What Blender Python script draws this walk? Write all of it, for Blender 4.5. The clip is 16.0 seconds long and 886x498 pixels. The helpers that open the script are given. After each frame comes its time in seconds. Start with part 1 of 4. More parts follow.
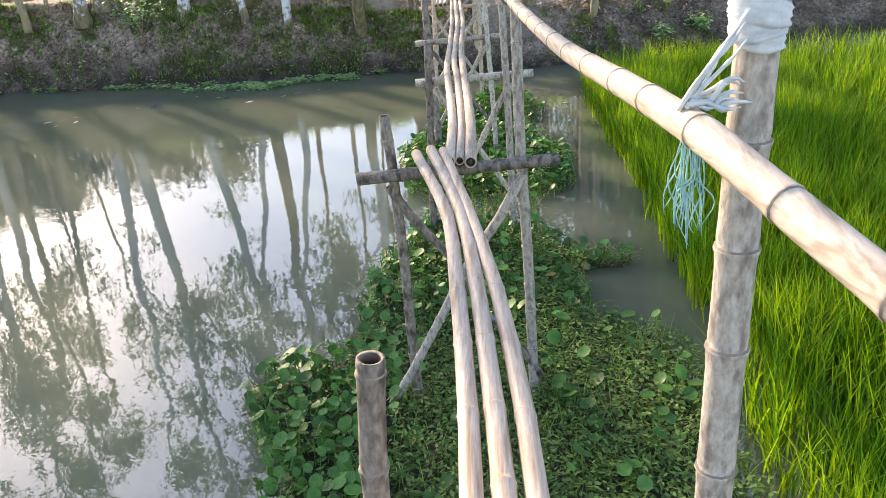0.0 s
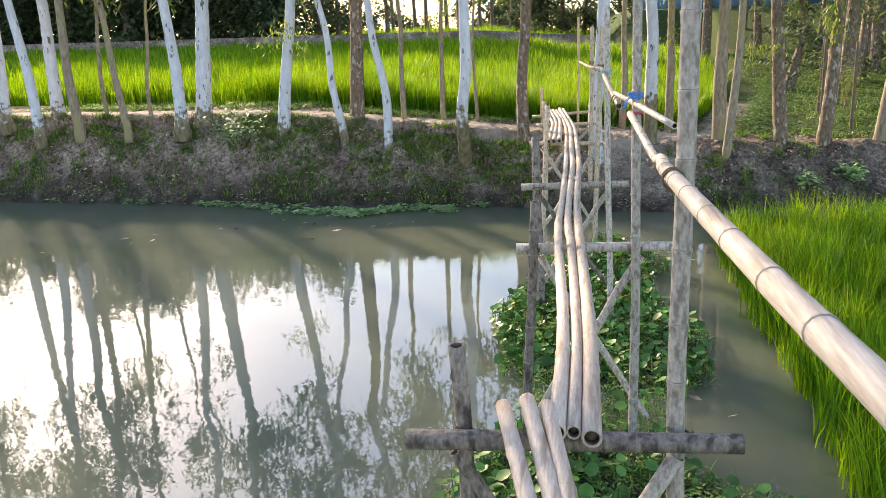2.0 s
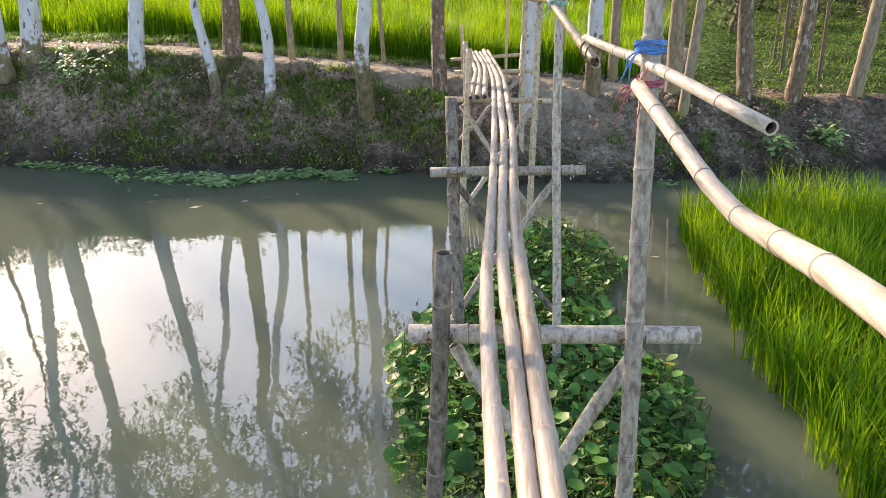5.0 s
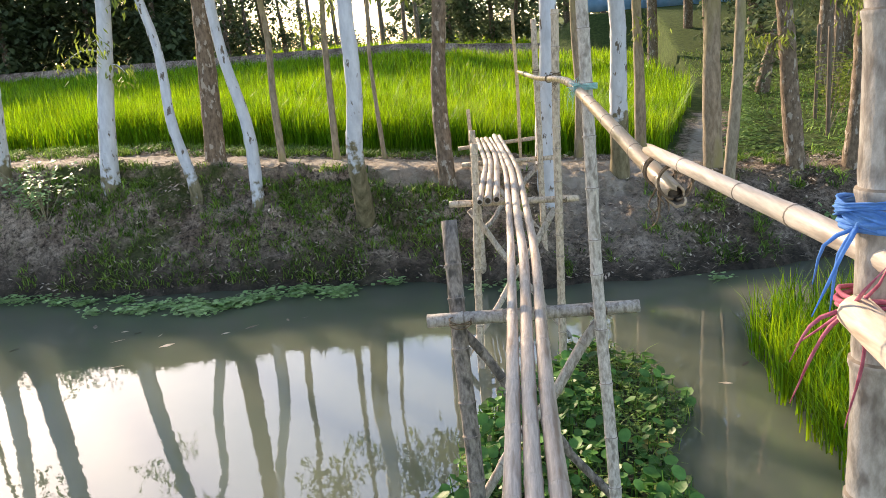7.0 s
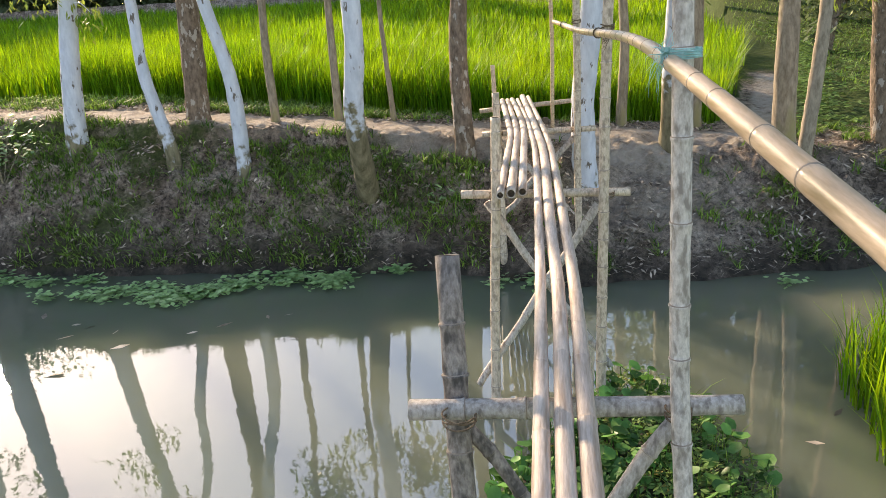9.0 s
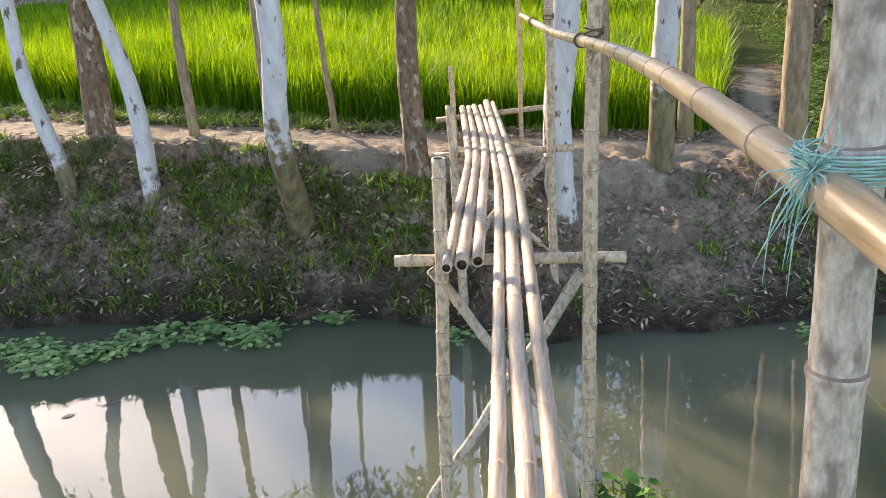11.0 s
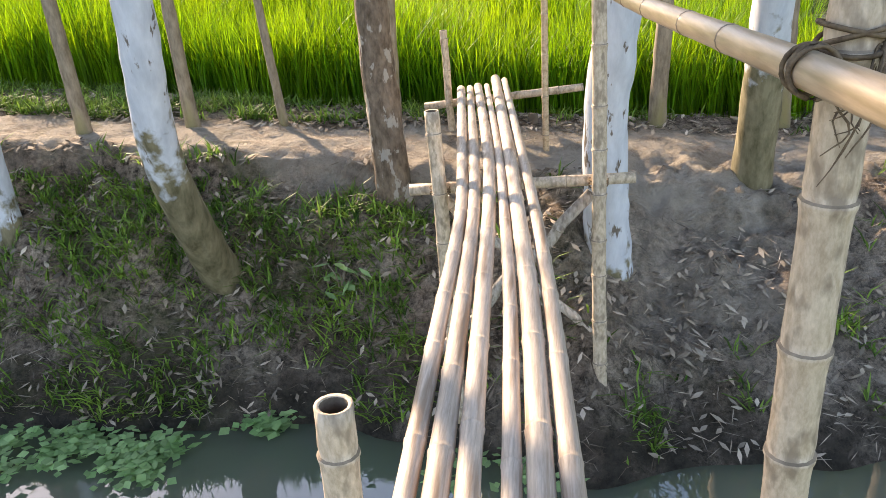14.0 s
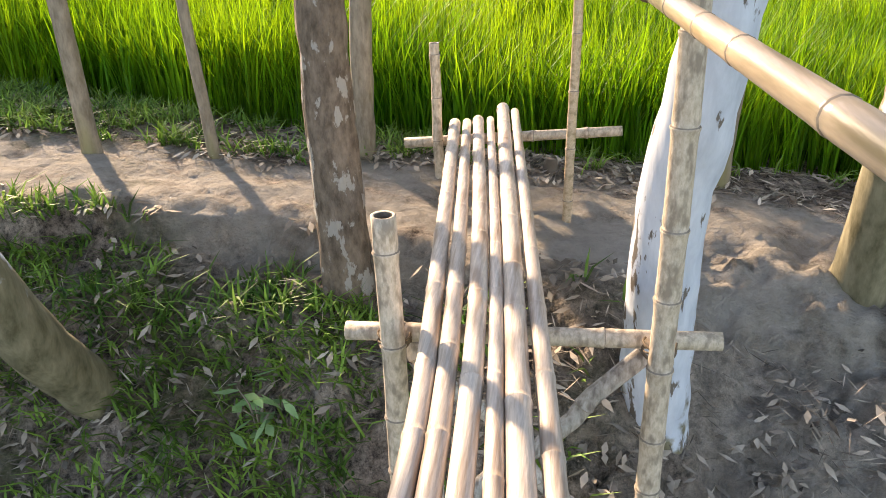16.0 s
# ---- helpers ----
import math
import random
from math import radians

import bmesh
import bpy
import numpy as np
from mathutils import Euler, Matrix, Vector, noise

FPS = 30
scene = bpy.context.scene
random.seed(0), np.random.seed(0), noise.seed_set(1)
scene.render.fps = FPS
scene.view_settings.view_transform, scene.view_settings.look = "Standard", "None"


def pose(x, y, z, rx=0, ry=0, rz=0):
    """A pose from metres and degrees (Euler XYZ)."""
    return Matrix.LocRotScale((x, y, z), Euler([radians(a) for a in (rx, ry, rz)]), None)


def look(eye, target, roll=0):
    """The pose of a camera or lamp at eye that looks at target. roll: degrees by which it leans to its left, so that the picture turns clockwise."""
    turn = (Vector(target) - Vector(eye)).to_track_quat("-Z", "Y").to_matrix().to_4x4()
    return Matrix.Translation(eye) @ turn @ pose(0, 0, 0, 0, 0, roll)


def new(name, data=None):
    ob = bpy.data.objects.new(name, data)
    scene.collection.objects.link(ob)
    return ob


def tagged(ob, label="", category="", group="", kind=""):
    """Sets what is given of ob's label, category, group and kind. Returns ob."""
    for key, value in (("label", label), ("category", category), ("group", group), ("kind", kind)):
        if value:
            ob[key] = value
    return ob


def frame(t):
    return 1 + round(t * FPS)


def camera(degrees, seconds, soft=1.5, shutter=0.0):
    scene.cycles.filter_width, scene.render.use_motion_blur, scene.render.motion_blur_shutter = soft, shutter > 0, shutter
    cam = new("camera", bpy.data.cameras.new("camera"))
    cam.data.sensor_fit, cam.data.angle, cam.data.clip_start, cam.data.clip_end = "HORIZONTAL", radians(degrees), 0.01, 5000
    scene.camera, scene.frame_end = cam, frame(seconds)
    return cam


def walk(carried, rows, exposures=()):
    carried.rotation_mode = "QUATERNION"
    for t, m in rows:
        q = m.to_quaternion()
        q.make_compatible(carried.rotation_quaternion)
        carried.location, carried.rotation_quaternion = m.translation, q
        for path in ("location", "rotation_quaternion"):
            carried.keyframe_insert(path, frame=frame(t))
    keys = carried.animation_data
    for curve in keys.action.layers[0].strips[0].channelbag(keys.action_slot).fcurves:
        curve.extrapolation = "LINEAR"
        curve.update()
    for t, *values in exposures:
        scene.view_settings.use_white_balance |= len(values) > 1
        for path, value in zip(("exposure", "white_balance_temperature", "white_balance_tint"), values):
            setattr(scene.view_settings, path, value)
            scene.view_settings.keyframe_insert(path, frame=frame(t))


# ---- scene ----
cam = camera(58.9, 16.0, soft=0.7)
PATH = [
    (0, (0.413, 0.26, 3.287), (0.302, 2.084, 2.475), -4.0),
    (0.5, (0.397, 0.693, 3.272), (0.215, 2.509, 2.454), -1.4),
    (1, (0.379, 1.215, 3.261), (0.103, 3.05, 2.517), -0.9),
    (1.5, (0.345, 1.725, 3.243), (0.011, 3.599, 2.629), -1.2),
    (2, (0.302, 2.179, 3.261), (-0.053, 4.075, 2.732), -1.8),
    (2.5, (0.314, 2.632, 3.204), (-0.087, 4.504, 2.625), -2.9),
    (3, (0.298, 3.144, 3.167), (-0.107, 5.006, 2.56), -4.5),
    (3.5, (0.277, 3.63, 3.135), (-0.014, 5.491, 2.465), -3.6),
    (3.7, (0.266, 3.844, 3.133), (0.036, 5.698, 2.417), -2.5),
    (5.8, (0.121, 5.858, 3.034), (-0.028, 7.75, 2.403), 0.2),
    (6, (0.132, 6.014, 3.035), (-0.034, 7.91, 2.422), -0.6),
    (6.5, (0.168, 6.486, 3.046), (-0.043, 8.398, 2.499), -2.5),
    (7, (0.17, 6.916, 3.056), (-0.046, 8.841, 2.558), -4.4),
    (7.5, (0.148, 7.35, 3.042), (-0.045, 9.287, 2.579), -4.7),
    (8, (0.14, 7.731, 3.038), (-0.094, 9.663, 2.577), -2.2),
    (8.2, (0.113, 7.906, 3.008), (-0.157, 9.826, 2.518), -1.4),
    (10.3, (0.144, 9.723, 3.025), (-0.129, 11.575, 2.338), -6.1),
    (10.5, (0.153, 9.879, 3.04), (-0.109, 11.738, 2.368), -5.5),
    (11, (0.15, 10.28, 3.015), (-0.062, 12.156, 2.367), -3.5),
    (11.5, (0.113, 10.734, 3.037), (-0.099, 12.619, 2.404), -3.5),
    (12, (0.117, 11.176, 3.032), (-0.164, 13.051, 2.393), -5.0),
    (12.5, (0.115, 11.589, 3.004), (-0.061, 13.462, 2.326), -4.1),
    (13, (0.113, 12.07, 2.987), (0.022, 13.95, 2.311), -3.7),
    (13.5, (0.121, 12.515, 2.988), (-0.033, 14.374, 2.266), -4.2),
    (14, (0.082, 12.998, 2.928), (-0.171, 14.819, 2.142), -4.4),
    (14.5, (0.084, 13.478, 2.93), (-0.193, 15.275, 2.099), -4.3),
    (15, (0.064, 13.905, 2.928), (-0.192, 15.702, 2.088), -3.1),
    (15.5, (0.041, 14.372, 2.91), (-0.215, 16.167, 2.068), -2.0),
    (16, (0.018, 14.813, 2.891), (-0.243, 16.608, 2.05), -1.3),
]
walk(cam, [(t, look(eye, target, roll)) for t, eye, target, roll in PATH],
     [(0, 1.56, 6900, 21), (3.5, 1.42, 7000, 21), (7.2, 1.37, 7000, 20), (11, 1.47, 7100, 21), (13, 1.57, 7050, 21.5), (16, 1.62, 6950, 21)])

# ---- world, sun, exposure ----
SUN_AZ, SUN_EL = -40.0, 22.0   # degrees from +y towards +x, and above the horizon
world = bpy.data.worlds.new("sky")
scene.world = world
world.use_nodes = True
wn = world.node_tree.nodes
wn.clear()
sky = wn.new("ShaderNodeTexSky")
sky.sky_type = "NISHITA"
sky.sun_disc = False
sky.sun_elevation, sky.sun_rotation = radians(SUN_EL), radians(SUN_AZ)
sky.air_density, sky.dust_density, sky.ozone_density = 1.1, 0.6, 1.0
bg = wn.new("ShaderNodeBackground")
bg.inputs["Strength"].default_value = 0.15
wo = wn.new("ShaderNodeOutputWorld")
world.node_tree.links.new(sky.outputs[0], bg.inputs[0])
world.node_tree.links.new(bg.outputs[0], wo.inputs[0])
sun_data = bpy.data.lights.new("sun", "SUN")
sun_data.energy, sun_data.angle, sun_data.color = 4.2, radians(2.0), (1.0, 0.83, 0.58)
sun_ob = new("sun", sun_data)
_s = (math.sin(radians(SUN_AZ)) * math.cos(radians(SUN_EL)), math.cos(radians(SUN_AZ)) * math.cos(radians(SUN_EL)), math.sin(radians(SUN_EL)))
sun_ob.matrix_world = look(Vector(_s) * 60, (0, 0, 0))


# ---- materials ----
def mat(name, c1, c2, scale=8.0, rough=0.7, bump=0.3, bump_scale=None, c3=None, big=0.6, big_amount=0.5,
        stretch=(1, 1, 1), per_object=0.0, per_island=0.0, translucent=0.0, spec=0.3, distance=0.01, foot=0.0, trans_tint=None, crisp=False):
    """A surface with fine grain between c1 and c2, and stains of c3 at a larger scale."""
    m = bpy.data.materials.new(name)
    m.use_nodes = True
    nt = m.node_tree
    n, l = nt.nodes, nt.links
    n.clear()
    out = n.new("ShaderNodeOutputMaterial")
    bsdf = n.new("ShaderNodeBsdfPrincipled")
    bsdf.inputs["Roughness"].default_value = rough
    bsdf.inputs["Specular IOR Level"].default_value = spec
    co = n.new("ShaderNodeTexCoord")
    mp = n.new("ShaderNodeMapping")
    mp.inputs["Scale"].default_value = stretch
    l.new(co.outputs["Object"], mp.inputs[0])
    t1 = n.new("ShaderNodeTexNoise")
    t1.inputs["Scale"].default_value, t1.inputs["Detail"].default_value, t1.inputs["Roughness"].default_value = scale, 5, 0.65
    l.new(mp.outputs[0], t1.inputs["Vector"])
    r1 = n.new("ShaderNodeValToRGB")
    r1.color_ramp.elements[0].position, r1.color_ramp.elements[1].position = 0.32, 0.68
    r1.color_ramp.elements[0].color, r1.color_ramp.elements[1].color = (*c1, 1), (*c2, 1)
    l.new(t1.outputs[0], r1.inputs[0])
    col = r1.outputs[0]
    if c3 is not None:
        t2 = n.new("ShaderNodeTexNoise")
        t2.inputs["Scale"].default_value, t2.inputs["Detail"].default_value = big, 4
        l.new(mp.outputs[0], t2.inputs["Vector"])
        r2 = n.new("ShaderNodeValToRGB")
        r2.color_ramp.elements[0].position, r2.color_ramp.elements[1].position = 0.62 - 0.3 * big_amount, 0.74 - 0.2 * big_amount
        if crisp:
            t2.inputs["Detail"].default_value, t2.inputs["Roughness"].default_value = 7, 0.6
            r2.color_ramp.elements[1].position = r2.color_ramp.elements[0].position + 0.025
        l.new(t2.outputs[0], r2.inputs[0])
        mx = n.new("ShaderNodeMix")
        mx.data_type = "RGBA"
        l.new(r2.outputs[0], mx.inputs[0])
        l.new(col, mx.inputs[6])
        mx.inputs[7].default_value = (*c3, 1)
        col = mx.outputs[2]
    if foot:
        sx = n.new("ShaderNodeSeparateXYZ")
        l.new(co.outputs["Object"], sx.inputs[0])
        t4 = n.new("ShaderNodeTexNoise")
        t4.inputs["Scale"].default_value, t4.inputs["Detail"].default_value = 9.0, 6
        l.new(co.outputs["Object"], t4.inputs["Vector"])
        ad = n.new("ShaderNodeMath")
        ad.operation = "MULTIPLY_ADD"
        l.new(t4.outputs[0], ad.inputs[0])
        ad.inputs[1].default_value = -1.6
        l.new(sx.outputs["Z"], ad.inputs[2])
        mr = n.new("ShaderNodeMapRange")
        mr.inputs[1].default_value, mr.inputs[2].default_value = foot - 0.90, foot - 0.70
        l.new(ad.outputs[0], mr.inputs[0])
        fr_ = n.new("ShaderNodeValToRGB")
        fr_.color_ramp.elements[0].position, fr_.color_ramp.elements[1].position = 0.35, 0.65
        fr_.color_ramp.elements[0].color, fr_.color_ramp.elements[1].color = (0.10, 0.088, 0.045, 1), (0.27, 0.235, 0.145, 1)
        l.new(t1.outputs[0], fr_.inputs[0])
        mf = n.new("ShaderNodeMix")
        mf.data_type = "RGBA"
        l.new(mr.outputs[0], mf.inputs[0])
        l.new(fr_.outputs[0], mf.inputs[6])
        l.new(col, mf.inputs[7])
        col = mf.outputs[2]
    if per_object or per_island:
        if per_object:
            src = n.new("ShaderNodeObjectInfo").outputs["Random"]
        else:
            src = n.new("ShaderNodeNewGeometry").outputs["Random Per Island"]
        amount = per_object or per_island
        mr = n.new("ShaderNodeMapRange")
        mr.inputs[3].default_value, mr.inputs[4].default_value = 1 - amount, 1 + amount
        l.new(src, mr.inputs[0])
        hs = n.new("ShaderNodeHueSaturation")
        l.new(col, hs.inputs["Color"])
        l.new(mr.outputs[0], hs.inputs["Value"])
        col = hs.outputs[0]
    l.new(col, bsdf.inputs["Base Color"])
    if bump:
        t3 = n.new("ShaderNodeTexNoise")
        t3.inputs["Scale"].default_value, t3.inputs["Detail"].default_value = bump_scale or scale * 2.5, 4
        l.new(mp.outputs[0], t3.inputs["Vector"])
        b = n.new("ShaderNodeBump")
        b.inputs["Strength"].default_value, b.inputs["Distance"].default_value = bump, distance
        l.new(t3.outputs[0], b.inputs["Height"])
        l.new(b.outputs[0], bsdf.inputs["Normal"])
    shader = bsdf.outputs[0]
    if translucent:
        tr = n.new("ShaderNodeBsdfTranslucent")
        if trans_tint:
            tt = n.new("ShaderNodeMix")
            tt.data_type, tt.blend_type = "RGBA", "MULTIPLY"
            tt.inputs[0].default_value = 1.0
            l.new(col, tt.inputs[6])
            tt.inputs[7].default_value = (*trans_tint, 1)
            l.new(tt.outputs[2], tr.inputs[0])
        else:
            l.new(col, tr.inputs[0])
        ms = n.new("ShaderNodeMixShader")
        ms.inputs[0].default_value = translucent
        l.new(shader, ms.inputs[1])
        l.new(tr.outputs[0], ms.inputs[2])
        shader = ms.outputs[0]
    l.new(shader, out.inputs[0])
    return m


M_TREAD = mat("worn_bamboo", (0.42, 0.335, 0.26), (0.67, 0.56, 0.455), 9, 0.5, 0.25, c3=(0.33, 0.235, 0.165), big=2.2, big_amount=0.35, stretch=(14, 1, 14), per_object=0.12, spec=0.35, distance=0.004)
M_POST = mat("grey_bamboo", (0.33, 0.29, 0.24), (0.60, 0.545, 0.475), 40, 0.6, 0.35, c3=(0.235, 0.20, 0.165), big=22.0, big_amount=0.42, stretch=(1.8, 1.8, 0.8), per_object=0.15, distance=0.004)
M_POSTW = mat("tan_mottled_bamboo", (0.42, 0.325, 0.225), (0.68, 0.565, 0.43), 40, 0.55, 0.35, c3=(0.30, 0.235, 0.17), big=22.0, big_amount=0.42, stretch=(1.8, 1.8, 0.8), per_object=0.12, distance=0.004)
M_DARK = mat("dark_bamboo", (0.135, 0.11, 0.09), (0.33, 0.285, 0.24), 26, 0.7, 0.4, c3=(0.07, 0.06, 0.05), big=11.0, big_amount=0.45, stretch=(2.2, 2.2, 1.0), per_object=0.15, distance=0.004)
M_RAIL = mat("polished_bamboo", (0.47, 0.34, 0.21), (0.68, 0.52, 0.355), 7, 0.36, 0.12, c3=(0.34, 0.25, 0.14), big=2.5, big_amount=0.35, stretch=(12, 1, 12), per_object=0.1, spec=0.5, distance=0.003)
M_RAILG = mat("weathered_handrail_bamboo", (0.50, 0.415, 0.325), (0.74, 0.64, 0.53), 8, 0.5, 0.2, c3=(0.33, 0.27, 0.21), big=3.0, big_amount=0.3, stretch=(12, 1, 12), per_object=0.1, distance=0.003)
M_NODE = mat("dark_bamboo_joint", (0.18, 0.145, 0.11), (0.34, 0.275, 0.21), 30, 0.8, 0.2)
M_HOLE = mat("dark_inside_of_bamboo", (0.09, 0.068, 0.048), (0.20, 0.155, 0.11), 30, 0.9, 0)
M_ROPE = mat("brown_cord", (0.08, 0.055, 0.035), (0.24, 0.175, 0.11), 60, 0.9, 0.3)
M_BLUE = mat("blue_cloth", (0.06, 0.22, 0.62), (0.16, 0.38, 0.78), 30, 0.8, 0.3, translucent=0.2)
M_CYAN = mat("pale_cyan_twine", (0.25, 0.55, 0.52), (0.55, 0.80, 0.76), 40, 0.7, 0.2, translucent=0.2)
M_WHITE = mat("white_plastic_strip", (0.62, 0.68, 0.70), (0.85, 0.88, 0.88), 30, 0.5, 0.2, translucent=0.2)
M_PINK = mat("faded_pink_cloth", (0.35, 0.06, 0.10), (0.62, 0.20, 0.26), 40, 0.8, 0.3)
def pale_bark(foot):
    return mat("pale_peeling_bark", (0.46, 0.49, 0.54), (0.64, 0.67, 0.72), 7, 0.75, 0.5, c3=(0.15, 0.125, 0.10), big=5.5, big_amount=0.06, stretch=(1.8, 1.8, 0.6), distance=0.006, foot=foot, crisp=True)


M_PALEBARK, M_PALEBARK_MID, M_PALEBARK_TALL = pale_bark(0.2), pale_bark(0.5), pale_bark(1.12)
M_BROWNBARK = mat("flaking_brown_bark", (0.085, 0.062, 0.042), (0.27, 0.205, 0.15), 14, 0.9, 1.0, c3=(0.38, 0.34, 0.29), big=8.0, big_amount=0.17, stretch=(1.5, 1.5, 0.7), distance=0.014, crisp=True)
M_GREYBARK = mat("smooth_grey_brown_bark", (0.16, 0.13, 0.09), (0.38, 0.32, 0.24), 14, 0.85, 0.4, c3=(0.28, 0.25, 0.12), big=2.0, big_amount=0.4, stretch=(1.6, 1.6, 0.5), distance=0.008)
M_LEAF = mat("hanging_tree_leaves", (0.045, 0.085, 0.018), (0.13, 0.19, 0.04), 1.2, 0.5, 0, per_island=0.4, translucent=0.45)
M_SPRAY = mat("young_yellow_green_leaves", (0.13, 0.20, 0.03), (0.28, 0.34, 0.06), 3, 0.5, 0, per_island=0.3, translucent=0.5)
# Lightened leaf green: the haze of distance is put into this colour.
M_FARLEAF = mat("hazed_distant_leaves", (0.07, 0.105, 0.05), (0.16, 0.21, 0.10), 0.5, 0.6, 0, per_island=0.5, translucent=0.45)
M_RICE = mat("young_rice_blades", (0.05, 0.20, 0.008), (0.17, 0.38, 0.018), 0.9, 0.45, 0, per_island=0.55, translucent=0.55, trans_tint=(2.0, 1.25, 0.4), spec=0.2)
M_GRASS = mat("bank_grass", (0.055, 0.145, 0.018), (0.27, 0.41, 0.07), 2.5, 0.55, 0, per_island=0.65, translucent=0.35)
M_HYA = mat("water_hyacinth_leaf", (0.04, 0.13, 0.022), (0.12, 0.28, 0.06), 6, 0.45, 0.1, per_island=0.5, translucent=0.25, spec=0.3)
M_HYAY = mat("yellowing_leaf", (0.28, 0.26, 0.05), (0.42, 0.36, 0.12), 6, 0.5, 0.1, per_island=0.3, translucent=0.25)
M_WEED = mat("creeping_weed", (0.07, 0.145, 0.03), (0.19, 0.31, 0.075), 3.5, 0.55, 0, per_island=0.45, translucent=0.3)
M_CRESS = mat("pale_floating_weed", (0.19, 0.36, 0.12), (0.40, 0.56, 0.25), 5, 0.5, 0, per_island=0.35, translucent=0.25)
M_DEAD = mat("dry_fallen_leaves", (0.16, 0.115, 0.075), (0.52, 0.44, 0.345), 3, 0.85, 0, per_island=0.7)
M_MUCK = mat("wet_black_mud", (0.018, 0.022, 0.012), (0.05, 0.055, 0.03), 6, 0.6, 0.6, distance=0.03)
M_TARP = mat("blue_tarpaulin", (0.16, 0.38, 0.66), (0.30, 0.52, 0.80), 2, 0.45, 0.4, distance=0.05, translucent=0.2)
M_TIN = mat("grey_corrugated_tin", (0.32, 0.36, 0.42), (0.46, 0.50, 0.56), 3, 0.45, 0.2)
M_WOOD = mat("old_fence_wood", (0.10, 0.08, 0.06), (0.2, 0.16, 0.12), 6, 0.85, 0.4)


def ground_material():
    """Earth, with the pale trodden path, grass and wet mud laid out by place and height, and tree shade painted on the
    far-right slope.
    """
    m = bpy.data.materials.new("bank_earth")
    m.use_nodes = True
    nt = m.node_tree
    n, l = nt.nodes, nt.links
    bsdf = n["Principled BSDF"]
    bsdf.inputs["Roughness"].default_value = 0.92
    bsdf.inputs["Specular IOR Level"].default_value = 0.15
    geo = n.new("ShaderNodeNewGeometry")

    def noise_of(scale, detail=6, rough=0.65):
        t = n.new("ShaderNodeTexNoise")
        t.inputs["Scale"].default_value, t.inputs["Detail"].default_value, t.inputs["Roughness"].default_value = scale, detail, rough
        l.new(geo.outputs["Position"], t.inputs["Vector"])
        return t.outputs[0]

    def ramp(src, a, b, ca, cb):
        r = n.new("ShaderNodeValToRGB")
        r.color_ramp.elements[0].position, r.color_ramp.elements[1].position = a, b
        r.color_ramp.elements[0].color, r.color_ramp.elements[1].color = (*ca, 1), (*cb, 1)
        l.new(src, r.inputs[0])
        return r.outputs[0]

    def mix(f, a, b):
        x = n.new("ShaderNodeMix")
        x.data_type = "RGBA"
        l.new(f, x.inputs[0])
        l.new(a, x.inputs[6])
        l.new(b, x.inputs[7])
        return x.outputs[2]
    W, K = (1, 1, 1), (0, 0, 0)
    pale = ramp(noise_of(1.6), 0.42, 0.62, (0.188, 0.142, 0.108), (0.415, 0.34, 0.272))
    earth_grain = ramp(noise_of(13, 10, 0.85), 0.40, 0.60, (0.17, 0.165, 0.16), (1.9, 1.87, 1.85))
    em = n.new("ShaderNodeMix")
    em.data_type, em.blend_type = "RGBA", "MULTIPLY"
    em.inputs[0].default_value = 1.0
    l.new(pale, em.inputs[6])
    l.new(earth_grain, em.inputs[7])
    earth = em.outputs[2]
    path = ramp(noise_of(9), 0.3, 0.7, (0.42, 0.36, 0.29), (0.62, 0.55, 0.46))
    green = ramp(noise_of(30), 0.3, 0.7, (0.035, 0.06, 0.015), (0.11, 0.15, 0.04))
    grass_by_noise = ramp(noise_of(0.9), 0.5, 0.64, K, W)
    attr_p = n.new("ShaderNodeAttribute")
    attr_p.attribute_name = "path"
    attr_g = n.new("ShaderNodeAttribute")
    attr_g.attribute_name = "green"
    half = n.new("ShaderNodeMath")
    half.operation = "MULTIPLY"
    l.new(grass_by_noise, half.inputs[0])
    l.new(attr_g.outputs["Fac"], half.inputs[1])
    col = mix(half.outputs[0], earth, green)
    edge = n.new("ShaderNodeMath")
    edge.operation = "MULTIPLY"
    l.new(attr_p.outputs["Fac"], edge.inputs[0])
    l.new(ramp(noise_of(3.5), 0.3, 0.5, K, W), edge.inputs[1])
    col = mix(edge.outputs[0], col, path)
    # Wet mud at the shore; on the far-right slope, tree shade painted with it.
    attr_w = n.new("ShaderNodeAttribute")
    attr_w.attribute_name = "wet_shade"
    wet_shade_fac = n.new("ShaderNodeMath")
    wet_shade_fac.operation = "MULTIPLY"
    l.new(attr_w.outputs["Fac"], wet_shade_fac.inputs[0])
    l.new(ramp(noise_of(4), 0.25, 0.55, (0.35, 0.35, 0.35), W), wet_shade_fac.inputs[1])
    col = mix(wet_shade_fac.outputs[0], col, ramp(noise_of(16), 0.35, 0.65, (0.03, 0.026, 0.02), (0.085, 0.072, 0.056)))
    attr_f = n.new("ShaderNodeAttribute")
    attr_f.attribute_name = "lawn"
    lawn = ramp(noise_of(6), 0.3, 0.7, (0.032, 0.058, 0.014), (0.085, 0.13, 0.03))
    col = mix(attr_f.outputs["Fac"], col, lawn)
    l.new(col, bsdf.inputs["Base Color"])
    b = n.new("ShaderNodeBump")
    b.inputs["Strength"].default_value, b.inputs["Distance"].default_value = 1.0, 0.13
    l.new(noise_of(11, 8, 0.7), b.inputs["Height"])
    l.new(b.outputs[0], bsdf.inputs["Normal"])
    return m


